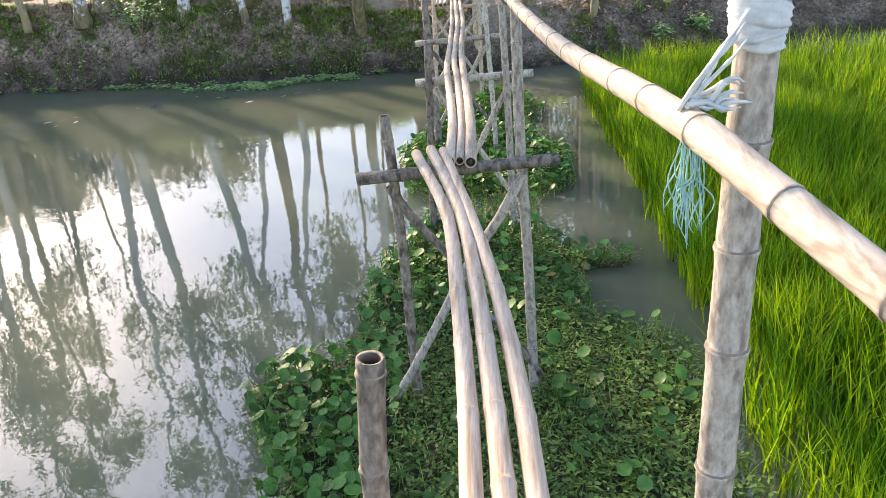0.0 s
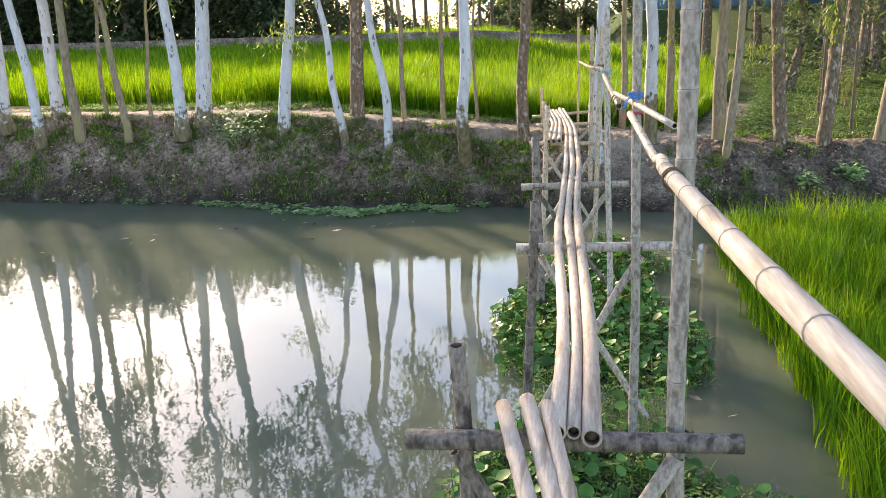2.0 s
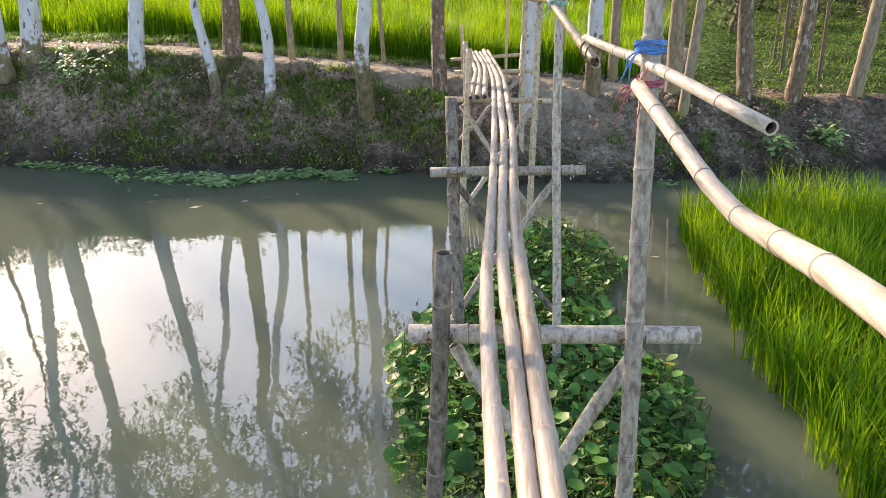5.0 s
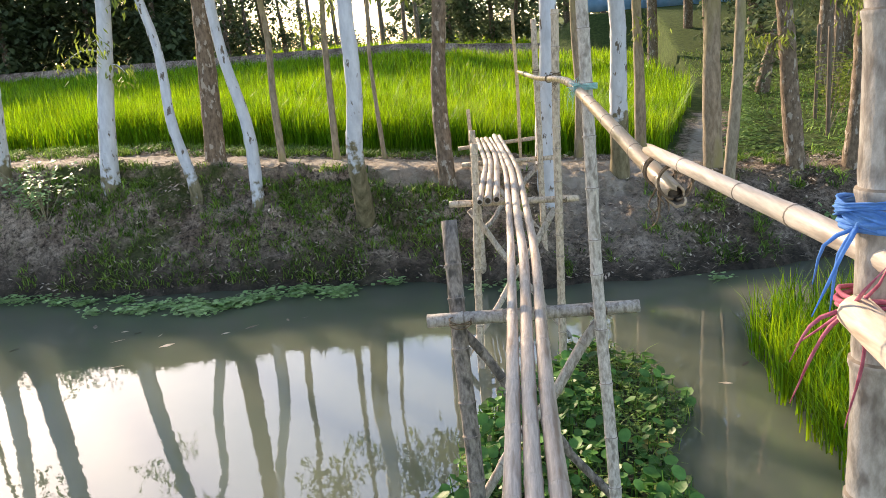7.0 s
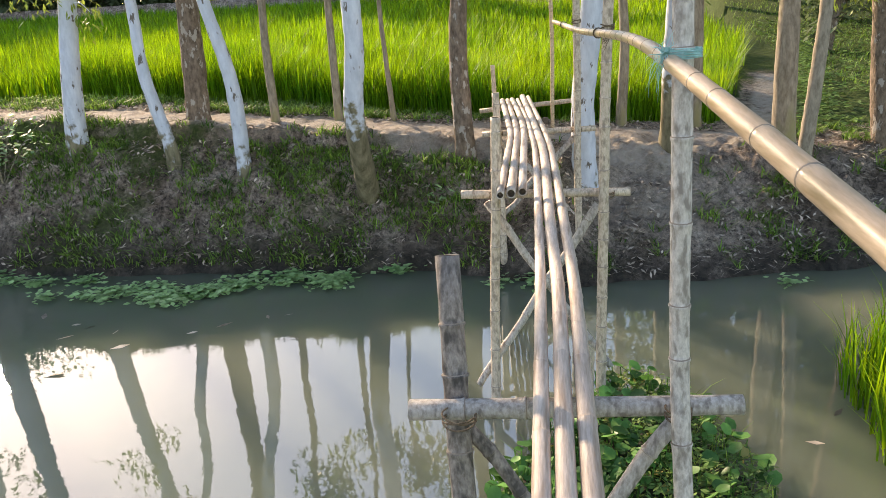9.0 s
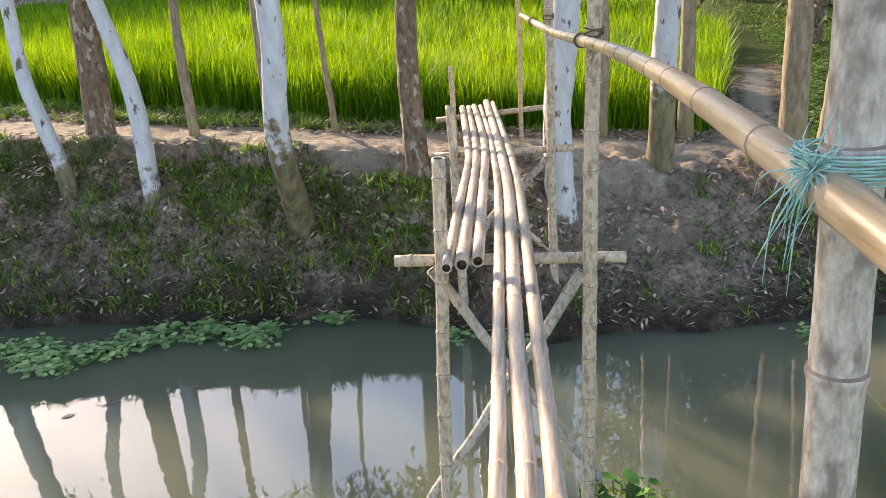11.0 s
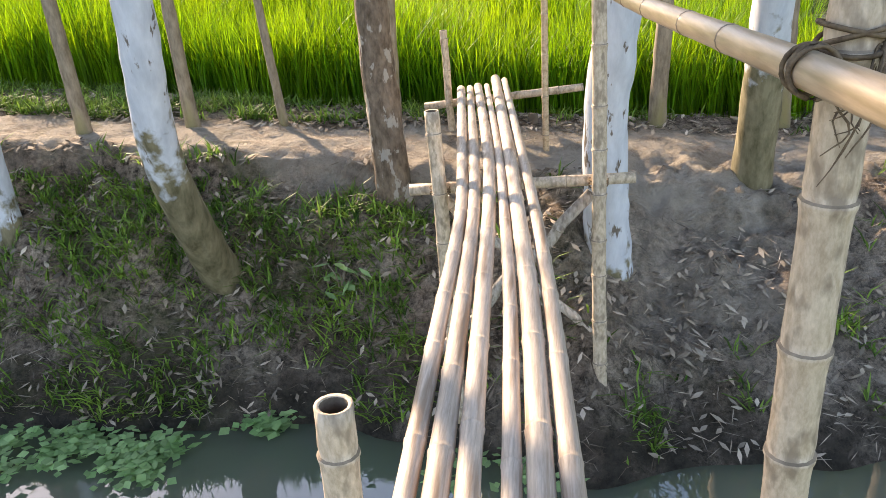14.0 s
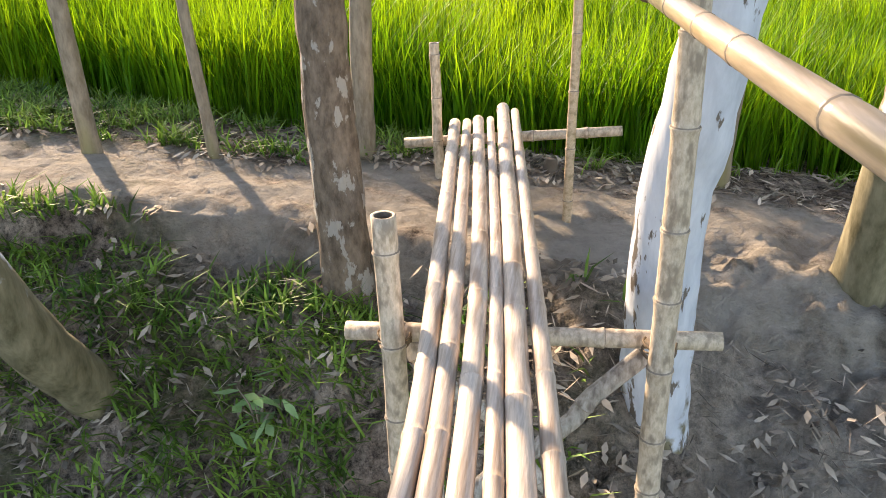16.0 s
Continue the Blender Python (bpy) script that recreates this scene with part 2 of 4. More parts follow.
def water_material():
    m = bpy.data.materials.new("murky_pond_water")
    m.use_nodes = True
    nt = m.node_tree
    n, l = nt.nodes, nt.links
    n.clear()
    out = n.new("ShaderNodeOutputMaterial")
    geo = n.new("ShaderNodeNewGeometry")
    silt = n.new("ShaderNodeTexNoise")
    silt.inputs["Scale"].default_value, silt.inputs["Detail"].default_value = 0.35, 4
    l.new(geo.outputs["Position"], silt.inputs["Vector"])
    r = n.new("ShaderNodeValToRGB")
    r.color_ramp.elements[0].position, r.color_ramp.elements[1].position = 0.35, 0.7
    r.color_ramp.elements[0].color, r.color_ramp.elements[1].color = (0.118, 0.142, 0.104, 1), (0.160, 0.172, 0.122, 1)
    l.new(silt.outputs[0], r.inputs[0])
    body = n.new("ShaderNodeBsdfPrincipled")
    body.subsurface_method = "BURLEY"
    body.inputs["Subsurface Weight"].default_value = 1.0
    body.inputs["Subsurface Radius"].default_value = (1.0, 1.0, 0.9)
    body.inputs["Subsurface Scale"].default_value = 0.9
    body.inputs["Specular IOR Level"].default_value = 0.0
    body.inputs["Roughness"].default_value = 1.0
    l.new(r.outputs[0], body.inputs["Base Color"])
    gloss = n.new("ShaderNodeBsdfGlossy")
    gloss.inputs["Roughness"].default_value = 0.0
    wave = n.new("ShaderNodeTexNoise")
    wave.inputs["Scale"].default_value, wave.inputs["Detail"].default_value = 5.0, 3
    l.new(geo.outputs["Position"], wave.inputs["Vector"])
    b = n.new("ShaderNodeBump")
    b.inputs["Strength"].default_value, b.inputs["Distance"].default_value = 0.06, 0.015
    l.new(wave.outputs[0], b.inputs["Height"])
    l.new(b.outputs[0], gloss.inputs["Normal"])
    fr = n.new("ShaderNodeFresnel")
    fr.inputs["IOR"].default_value = 2.3
    ms = n.new("ShaderNodeMixShader")
    l.new(fr.outputs[0], ms.inputs[0])
    l.new(body.outputs[0], ms.inputs[1])
    l.new(gloss.outputs[0], ms.inputs[2])
    l.new(ms.outputs[0], out.inputs[0])
    return m


M_GROUND, M_WATER = ground_material(), water_material()
rng = np.random.default_rng(7)


# ---- mesh helpers ----
def mesh_from(name, verts, faces, material, smooth=False, slots=None):
    me = bpy.data.meshes.new(name)
    me.from_pydata([tuple(v) for v in verts], [], [tuple(f) for f in faces])
    for mm in (material if isinstance(material, (list, tuple)) else [material]):
        me.materials.append(mm)
    if slots is not None:
        me.polygons.foreach_set("material_index", np.asarray(slots, dtype=np.int32))
    if smooth:
        me.polygons.foreach_set("use_smooth", np.ones(len(me.polygons), dtype=bool))
    me.update()
    return me


def part(name, me, parent, label=""):
    """One mesh object under a thing or a part."""
    ob = new(name, me)
    ob.parent = parent
    if label:
        tagged(ob, label)
    return ob


def thing(name, label, category, group="", kind="", at=(0, 0, 0)):
    ob = new(name)
    ob.location = at
    ob.empty_display_size = 0.2
    return tagged(ob, label, category, group, kind)


def spline(points, step):
    """Points along a smooth curve through the given ones."""
    p = np.array(points, float)
    if len(p) == 2:
        k = max(2, int(np.linalg.norm(p[1] - p[0]) / step) + 1)
        return p[0] + (p[1] - p[0]) * np.linspace(0, 1, k)[:, None]
    d = np.r_[0, np.cumsum(np.linalg.norm(np.diff(p, axis=0), axis=1))]
    k = max(3, int(d[-1] / step) + 1)
    s = np.linspace(0, d[-1], k)
    ext = np.vstack([2 * p[0] - p[1], p, 2 * p[-1] - p[-2]])
    de = np.r_[-d[1], d, 2 * d[-1] - d[-2]]
    res = []
    for v in s:
        i = min(max(int(np.searchsorted(d, v, side="right")) - 1, 0), len(p) - 2)
        u = (v - d[i]) / (d[i + 1] - d[i])
        m0 = (ext[i + 2] - ext[i]) / (de[i + 2] - de[i]) * (d[i + 1] - d[i])
        m1 = (ext[i + 3] - ext[i + 1]) / (de[i + 3] - de[i + 1]) * (d[i + 1] - d[i])
        res.append((2 * u**3 - 3 * u**2 + 1) * p[i] + (u**3 - 2 * u**2 + u) * m0 + (3 * u**2 - 2 * u**3) * p[i + 1] + (u**3 - u**2) * m1)
    return np.array(res)


def frames_along(c):
    """Two directions across the curve at each of its points."""
    t = np.gradient(c, axis=0)
    t /= np.linalg.norm(t, axis=1)[:, None]
    ref = np.array([1.0, 0, 0]) if abs(t[0][2]) > 0.7 else np.array([0, 0, 1.0])
    a = np.cross(t, ref)
    a /= np.linalg.norm(a, axis=1)[:, None]
    return a, np.cross(a, t), t


def bamboo(name, points, r0, r1, material, node_gap=0.32, sides=14, seed=0, hollow=True, crook=0.0, bulge=0.12, split=(0.0, 0.0)):
    """A bamboo pole with swollen joints and hollow cut ends."""
    g = np.random.default_rng(seed)
    c = spline(points, 0.06)
    if crook:
        k = np.linspace(0, 1, len(c))
        for ax in range(3):
            c[:, ax] += crook * np.sin(k * math.pi * g.uniform(2, 5) + g.uniform(0, 6)) * np.sin(k * math.pi)
    length = np.r_[0, np.cumsum(np.linalg.norm(np.diff(c, axis=0), axis=1))]
    total = length[-1]
    at, rad, dark = [0.0], [1.0], set()
    s = g.uniform(0.06, node_gap)
    while s < total - 0.03:
        for off, k in ((-0.05, 0.985), (-0.016, 1 + bulge * 0.3), (-0.007, 1 + bulge), (-0.0008, 1 + bulge), (0.0022, 0.985), (0.02, 1 + bulge * 0.25), (0.06, 0.99)):
            if at[-1] + 0.0005 < s + off < total - 0.002:
                at.append(s + off)
                rad.append(k)
                if off == -0.0008:
                    dark.add(len(at) - 1)
        s += node_gap * g.uniform(0.75, 1.25)
    at.append(total)
    rad.append(1.0)
    at, rad = np.array(at), np.array(rad)
    rad = rad * (r0 + (r1 - r0) * at / total)
    cc = np.stack([np.interp(at, length, c[:, i]) for i in range(3)], 1)
    a, b, t = frames_along(cc)
    ang = np.arange(sides) * 2 * math.pi / sides
    rings = [(cc[i] + rad[i] * (np.cos(ang)[:, None] * a[i] + np.sin(ang)[:, None] * b[i])) for i in range(len(cc))]
    n_out = len(rings)
    torn = {i: s_ * g.uniform(-1, 1, sides) for i, s_ in ((0, split[0]), (-1, split[1])) if s_}
    for i, j in torn.items():
        rings[i] = rings[i] + j[:, None] * t[i]
    if hollow:
        for i, sg in ((0, 1), (-1, -1)):
            for k, dp in ((0.74, 0.002), (0.70, 0.035)):
                rings.append(cc[i] + sg * dp * t[i] + k * rad[i] * (np.cos(ang)[:, None] * a[i] + np.sin(ang)[:, None] * b[i]))
                if i in torn and dp < 0.01:
                    rings[-1] = rings[-1] + torn[i][:, None] * t[i]
    v = np.vstack(rings)
    f, sl = [], []

    def bridge(i, j, m=0, flip=False):
        for q in range(sides):
            w = (q + 1) % sides
            fc = (i * sides + q, i * sides + w, j * sides + w, j * sides + q)
            f.append(fc[::-1] if flip else fc)
            sl.append(m)
    for i in range(n_out - 1):
        bridge(i, i + 1, 2 if i in dark else 0)
    if hollow:
        bridge(n_out, 0)
        bridge(n_out + 1, n_out, 1)
        f.append(tuple((n_out + 1) * sides + q for q in range(sides)))
        sl.append(1)
        bridge(n_out - 1, n_out + 2)
        bridge(n_out + 2, n_out + 3, 1)
        f.append(tuple((n_out + 3) * sides + q for q in range(sides))[::-1])
        sl.append(1)
    else:
        f.append(tuple(range(sides))[::-1])
        f.append(tuple((n_out - 1) * sides + q for q in range(sides)))
        sl += [0, 0]
    return mesh_from(name, v, f, [material, M_HOLE, M_NODE], True, sl)


def tube(points, radii, sides=10, knobble=0.0, seed=0, step=0.25, flare=0.0):
    """Verts and faces of a tapered limb through the points."""
    g = np.random.default_rng(seed)
    c = spline(points, step)
    k = np.linspace(0, 1, len(c))
    rad = np.interp(k, np.linspace(0, 1, len(radii)), radii)
    a, b, _ = frames_along(c)
    ang = np.arange(sides) * 2 * math.pi / sides
    v = []
    lobes = 1 + 0.5 * np.sin(ang * 4 + g.uniform(0, 6)) + 0.3 * np.sin(ang * 3 + g.uniform(0, 6))
    for i in range(len(c)):
        root = flare * math.exp(-max(0.0, c[i][2] + 0.15) / 0.2)
        rr = rad[i] * (1 + knobble * g.normal(size=sides) + root * lobes)
        v.append(c[i] + rr[:, None] * (np.cos(ang)[:, None] * a[i] + np.sin(ang)[:, None] * b[i]))
    f = [(i * sides + q, i * sides + (q + 1) % sides, (i + 1) * sides + (q + 1) % sides, (i + 1) * sides + q) for i in range(len(c) - 1) for q in range(sides)]
    f.append(tuple((len(c) - 1) * sides + q for q in range(sides)))
    f.append(tuple(range(sides))[::-1])
    return np.vstack(v), f


class Heap:
    """Collects many small meshes into one."""
    def __init__(self):
        self.v, self.f, self.s, self.n = [], [], [], 0

    def add(self, v, f, slot=0):
        v = np.asarray(v, float)
        self.v.append(v)
        self.f += [tuple(i + self.n for i in q) for q in f]
        self.s += [slot] * len(f)
        self.n += len(v)

    def mesh(self, name, material, smooth=False):
        return mesh_from(name, np.vstack(self.v), self.f, material, smooth, self.s)


def quads_mesh(name, v, per, material, smooth=True):
    """A mesh of strips: v is (count, 2 * (per + 1), 3), each a ribbon of `per` quads."""
    cnt, k = v.shape[0], v.shape[1]
    base = np.arange(cnt)[:, None, None] * k
    q = np.array([[2 * i, 2 * i + 1, 2 * i + 3, 2 * i + 2] for i in range(per)])[None]
    faces = (base + q).reshape(-1, 4)
    me = bpy.data.meshes.new(name)
    me.vertices.add(cnt * k)
    me.vertices.foreach_set("co", v.reshape(-1).astype(np.float32))
    me.loops.add(faces.size)
    me.loops.foreach_set("vertex_index", faces.reshape(-1).astype(np.int32))
    me.polygons.add(len(faces))
    me.polygons.foreach_set("loop_start", (np.arange(len(faces)) * 4).astype(np.int32))
    if smooth:
        me.polygons.foreach_set("use_smooth", np.ones(len(faces), dtype=bool))
    me.materials.append(material)
    me.update(calc_edges=True)
    me.validate()
    return me


def blades(roots, height, width, bend, per=3, lean=0.25):
    """Curved grass blades at the roots (n, 3), heights (n), returned as ribbons."""
    n = len(roots)
    az = rng.uniform(0, 2 * math.pi, n)
    out_dir = np.stack([np.cos(az), np.sin(az), np.zeros(n)], 1)
    side = np.stack([-np.sin(az), np.cos(az), np.zeros(n)], 1)
    first = rng.uniform(0.02, lean, n)
    curl = rng.uniform(0.1, 1.0, n) * bend
    v = np.zeros((n, 2 * (per + 1), 3))
    for i in range(per + 1):
        u = i / per
        reach = height * (first * u + curl * u**2.5)
        z = height * (u - 0.45 * curl * u**3)
        w = width * (1 - u) ** 0.6 * (0.75 + 0.5 * min(u * 3, 1)) * 0.5 + 0.0004
        c = roots + out_dir * reach[:, None] + np.stack([np.zeros(n), np.zeros(n), z], 1)
        v[:, 2 * i] = c - side * np.reshape(w, (-1, 1))
        v[:, 2 * i + 1] = c + side * np.reshape(w, (-1, 1))
    return v


def leaf_cards(centres, length, width, droop):
    """Pointed leaves as two-quad ribbons, hanging by droop (0 level, 1 down)."""
    n = len(centres)
    az = rng.uniform(0, 2 * math.pi, n)
    tilt = -droop * rng.uniform(0.4, 1.4, n)
    d = np.stack([np.cos(az) * np.cos(tilt), np.sin(az) * np.cos(tilt), np.sin(tilt)], 1)
    s = np.stack([-np.sin(az), np.cos(az), rng.uniform(-0.5, 0.5, n)], 1)
    ln = length * rng.uniform(0.6, 1.3, n)
    wd = width * rng.uniform(0.7, 1.3, n)
    v = np.zeros((n, 6, 3))
    for i, (u, k) in enumerate(((0, 0.15), (0.45, 1), (1, 0.05))):
        c = centres + d * (ln * u)[:, None]
        v[:, 2 * i] = c - s * (wd * k * 0.5)[:, None]
        v[:, 2 * i + 1] = c + s * (wd * k * 0.5)[:, None]
    return v


# ---- ground and water ----
def wobble(x, y, s=1.0, z=0.0):
    return noise.noise(Vector((x * s, y * s, z)))


def waterline(x):
    y = 16.95 - 0.55 * math.exp(-((x - 0.35) / 0.6) ** 2) - 0.2 * math.exp(-((x - 1.7) / 0.9) ** 2)
    if x > 3:
        y += 0.25 * (x - 3)
    if x < -7:
        y += 0.03 * (-7 - x)
    return y + 0.18 * wobble(x, 0, 0.9) + 0.07 * wobble(x, 5, 3.1)


def crest(x):
    return min(1.7, 1.24 - 0.075 * x) if x < 0 else max(0.95, 1.24 - 0.06 * x)


def field_edge(x):
    """Where the far rice begins."""
    return 20.05 + (0.10 * -x if x < 0 else 0.0) + 0.15 * wobble(x, 9, 0.8)


def far_path(y):
    """x of the footpath beside the far rice."""
    return 2.9 + (min(y, 28.0) - 19.7) * 0.262 + max(0.0, y - 28.0) * 0.08


def ground_height(x, y):
    s = y - waterline(x)
    wide = 1.6 if x < 0.3 else min(2.4, 1.6 + (x - 0.3) * 1.6)
    if x > 1.9:
        wide = max(1.5, 2.4 - (x - 1.9) * 0.8)
    if s < 0:
        z = max(-0.75, 0.9 * s)
        if x > 2.0 and y < 15.2:
            z = max(z, -0.12)
        if y < -3:
            z = max(z, min(1.5, -0.75 + (-3 - y) * 0.8))
    else:
        u = min(s / wide, 1)
        z = crest(x) * (1 - (1 - u) ** 1.55)
        rough_k = math.sin(min(u, 1) * math.pi) * 0.7 + 0.25
        z += rough_k * (0.13 * wobble(x, y, 2.2) + 0.08 * wobble(x, y, 5.5, 3) + 0.06 * wobble(x, y, 13, 4) + 0.045 * wobble(x, y, 24, 6)) * min(1, s * 3)
        if x < 0.2:
            uu = u + 0.07 * wobble(x, y * 0.3, 1.5, 12)
            if uu < 0.86:
                z -= 0.15 * math.exp(-((uu - 0.86) / 0.22) ** 2) * min(1.0, 0.2 - x)
        if u < 1:
            z += 0.05 * abs(wobble(x, y * 0.5, 4.5, 8)) * min(1, s * 4)
    fe = field_edge(x)
    if y > fe - 0.3 and x < far_path(y) - 0.6:
        z -= 0.12 * min(1, (y - fe + 0.3) / 0.4)
    if y > 20:
        z += (y - 20) * 0.028
    if y > 30 and x > 1.5:
        y0 = 50.5 if x < far_path(y) + 0.3 else 32.0
        k = min(1.0, max(0.0, (y - y0) / (55.5 - y0)))
        z += 2.4 * k * k * (3 - 2 * k) * min(1.0, (x - 1.5) / 2.5)
    if y > 70:
        z = min(z, crest(x) + (1.4 if x < 1.5 else 3.8))
    return z


def axis(dense0, dense1, step, far0, far1):
    v = list(np.arange(dense0, dense1, step))
    s = step
    while v[-1] < far1:
        s *= 1.10
        v.append(v[-1] + s)
    s = step
    while v[0] > far0:
        s *= 1.10
        v.insert(0, v[0] - s)
    return v


gx = axis(-9, 6, 0.05, -700, 700)
gy = axis(16.3, 20.4, 0.04, -300, 900)
verts = [(x, y, ground_height(x, y)) for y in gy for x in gx]
nx = len(gx)
faces = [(j * nx + i, j * nx + i + 1, (j + 1) * nx + i + 1, (j + 1) * nx + i) for j in range(len(gy) - 1) for i in range(nx - 1)]
me = mesh_from("ground", verts, faces, M_GROUND, True)


def path_amount(x, y):
    w = 18.75 + 0.03 * -x + 0.15 * wobble(x, 3, 0.6)
    half = 0.52 if x < -1.2 else 0.8
    if x > 1.6:
        half, w = 0.55, w + 0.35 * min(1, x - 1.6)
    a = max(0.0, 1 - (abs(y - w) / half) ** 2) if x < 2.7 else 0.0
    b = max(0.0, 1 - (abs(x - far_path(y)) / 0.22) ** 2) if 19 < y < 25.5 else 0.0
    s = y - waterline(x)
    dry = 0.55 * math.exp(-((x - 1.25) / 0.85) ** 2) * max(0.0, min(1.0, (s - 0.35) / 0.4)) if y < 19.2 else 0.0
    return min(1.0, max(1.6 * a, 1.6 * b, dry))


def wet_shade_amount(x, y):
    s = y - waterline(x)
    # Not water: up to half strength, paints the trees' shade on the right slope.
    far_right_shade = max(0.0, min(0.5, (x - 2.2) * 0.5)) if s < 1.5 else 0.0
    return max(far_right_shade, min(1.0, max(0.0, 1 - (s - 0.1) / 0.4)))


def green_amount(x, y):
    s = y - waterline(x)
    if y > field_edge(x) - 0.1:
        return 1.0
    if s > 1.3 and x < -1.3:
        return 0.95
    return 0.85 if x < -1.0 else 0.25


for nm, fn in (("path", path_amount), ("green", green_amount), ("wet_shade", wet_shade_amount),
               ("lawn", lambda x, y: 1.0 if (y > 20.5 and x < far_path(y) - 0.4) or (x > far_path(y) + 0.5 and y > 19.4) or y > 25.8 else 0.0)):
    at = me.attributes.new(nm, "FLOAT", "POINT")
    at.data.foreach_set("value", np.array([fn(v[0], v[1]) for v in verts], dtype=np.float32))
tagged(new("ground", me), "grey clay pond bank with a trodden path and grassy fields", "ground", kind="structure")

wm = mesh_from("water", [(-90, -6, 0), (60, -6, 0), (60, 24, 0), (-90, 24, 0)], [(0, 1, 2, 3)], M_WATER)
tagged(new("water", wm), "still murky grey-green pond water mirroring trees and sky", "pond", kind="structure")

# ---- the bamboo footbridge ----
BARS = [(1.62, -0.05, 1.0, 1.78, 1.78), (4.87, -0.37, 0.88, 1.735, 1.80), (8.08, -0.22, 0.95, 1.63, 1.67),
        (11.25, -0.44, 0.785, 1.50, 1.545), (14.17, -0.55, 0.66, 1.61, 1.605), (17.0, -0.63, 0.57, 1.555, 1.585), (19.35, -0.86, 0.43, 1.47, 1.57)]


def deck(y):
    return float(np.interp(y, [-2.5] + [b[0] for b in BARS], [1.87] + [(b[3] + b[4]) / 2 + 0.077 for b in BARS]))


bridge = thing("bamboo_footbridge", "narrow weathered bamboo footbridge with one handrail, over the pond", "footbridge")


def deck_pole(xy, r0, r1, seed, lift=0.0):
    pts = [(x, y, deck(y) + lift + 0.006 * math.sin(seed + y)) for x, y in xy]
    part("deck_pole", bamboo("deck_pole", pts, r0, r1, M_TREAD, 0.42, seed=seed, bulge=0.09), bridge)


deck_pole([(0.44, -2.3), (0.37, 0.3), (0.345, 1.87), (0.33, 2.34), (0.29, 3.05), (0.22, 3.92), (0.0, 4.97)], 0.036, 0.031, 1, 0.01)
deck_pole([(0.53, -2.3), (0.46, 0.3), (0.43, 1.87), (0.41, 2.34), (0.37, 3.05), (0.29, 3.92), (0.09, 5.02)], 0.038, 0.032, 2, 0.012)
deck_pole([(0.61, -2.3), (0.54, 0.3), (0.515, 1.87), (0.50, 2.34), (0.445, 3.05), (0.355, 3.76), (0.17, 4.98)], 0.036, 0.030, 3, 0.008)
deck_pole([(0.215, 4.78), (0.205, 5.9), (0.11, 7.85), (0.085, 8.46), (0.08, 9.74), (0.05, 12.16), (0.03, 13.12), (-0.03, 15.29), (-0.09, 16.36), (-0.16, 17.35), (-0.35, 19.47)], 0.034, 0.022, 4)
deck_pole([(0.275, 4.80), (0.27, 5.9), (0.20, 7.85), (0.165, 8.46), (0.145, 9.74), (0.135, 12.16), (0.10, 13.12), (0.04, 15.29), (-0.03, 16.36), (-0.10, 17.35), (-0.29, 19.72)], 0.028, 0.039, 5)
deck_pole([(0.34, 4.77), (0.335, 5.9), (0.27, 7.85), (0.25, 8.46), (0.22, 9.74), (0.215, 12.16), (0.185, 13.12), (0.11, 15.29), (0.06, 16.19), (0.0, 17.0), (-0.21, 19.62)], 0.038, 0.026, 6)
deck_pole([(-0.245, 13.86), (-0.27, 15.28), (-0.29, 16.35), (-0.37, 17.35), (-0.55, 19.34)], 0.028, 0.034, 7, -0.004)
deck_pole([(-0.172, 13.9), (-0.20, 15.28), (-0.23, 16.35), (-0.30, 17.35), (-0.48, 19.36)], 0.035, 0.026, 8)
deck_pole([(-0.095, 13.96), (-0.13, 15.28), (-0.16, 16.35), (-0.22, 17.35), (-0.42, 19.43)], 0.032, 0.033, 9)


def lashing(parent, centre, r, mat_=None, turns=3, along=False):
    """Cord wound round a post where a pole is tied to it, or round a rail that runs along y."""
    pts = []
    for q in range(16 * turns + 1):
        a = q * math.pi / 8
        k = q / 16
        u, w = (r + 0.004) * math.cos(a), (r + 0.004) * math.sin(a)
        slant = (k - turns / 2) * 0.009 + 0.012 * math.sin(a + 2.4 * int(k))
        pts.append((centre[0] + u, centre[1] + slant, centre[2] + w) if along else (centre[0] + u, centre[1] + w, centre[2] + slant))
    v, f = tube(pts, [0.0038], 5, step=0.012)
    part("lashing", mesh_from("lashing", v, f, mat_ or M_ROPE, True), parent, "brown cord lashing" if mat_ is None else "")


def post(points, r, material, seed, tie=None):
    ob = part("post", bamboo("post", points, r, r * 0.9, material, 0.26, seed=seed, crook=0.004), bridge)
    if tie is not None:
        lashing(ob, tie, r + 0.006)
    return ob


post([(0.10, 1.74, -0.6), (0.126, 1.72, 2.03), (0.149, 1.72, 2.385)], 0.036, M_DARK, 11, (0.145, 1.70, 1.78))
post([(0.925, 1.70, -0.6), (0.912, 1.70, 2.09), (0.908, 1.70, 3.75)], 0.044, M_POST, 12)
post([(-0.10, 4.92, -0.6), (-0.12, 4.95, 0.2), (-0.15, 4.95, 1.7), (-0.175, 4.94, 2.11)], 0.036, M_DARK, 13, (-0.14, 4.92, 1.745))
post([(0.72, 4.95, -0.6), (0.705, 4.95, 0.2), (0.655, 4.96, 1.8), (0.643, 4.96, 2.4), (0.630, 4.97, 3.5)], 0.036, M_POST, 14, (0.665, 4.93, 1.79))
post([(-0.14, 7.98, -0.6), (-0.13, 8.0, 0.3), (-0.07, 8.0, 2.02)], 0.040, M_DARK, 15, (-0.09, 8.03, 1.635))
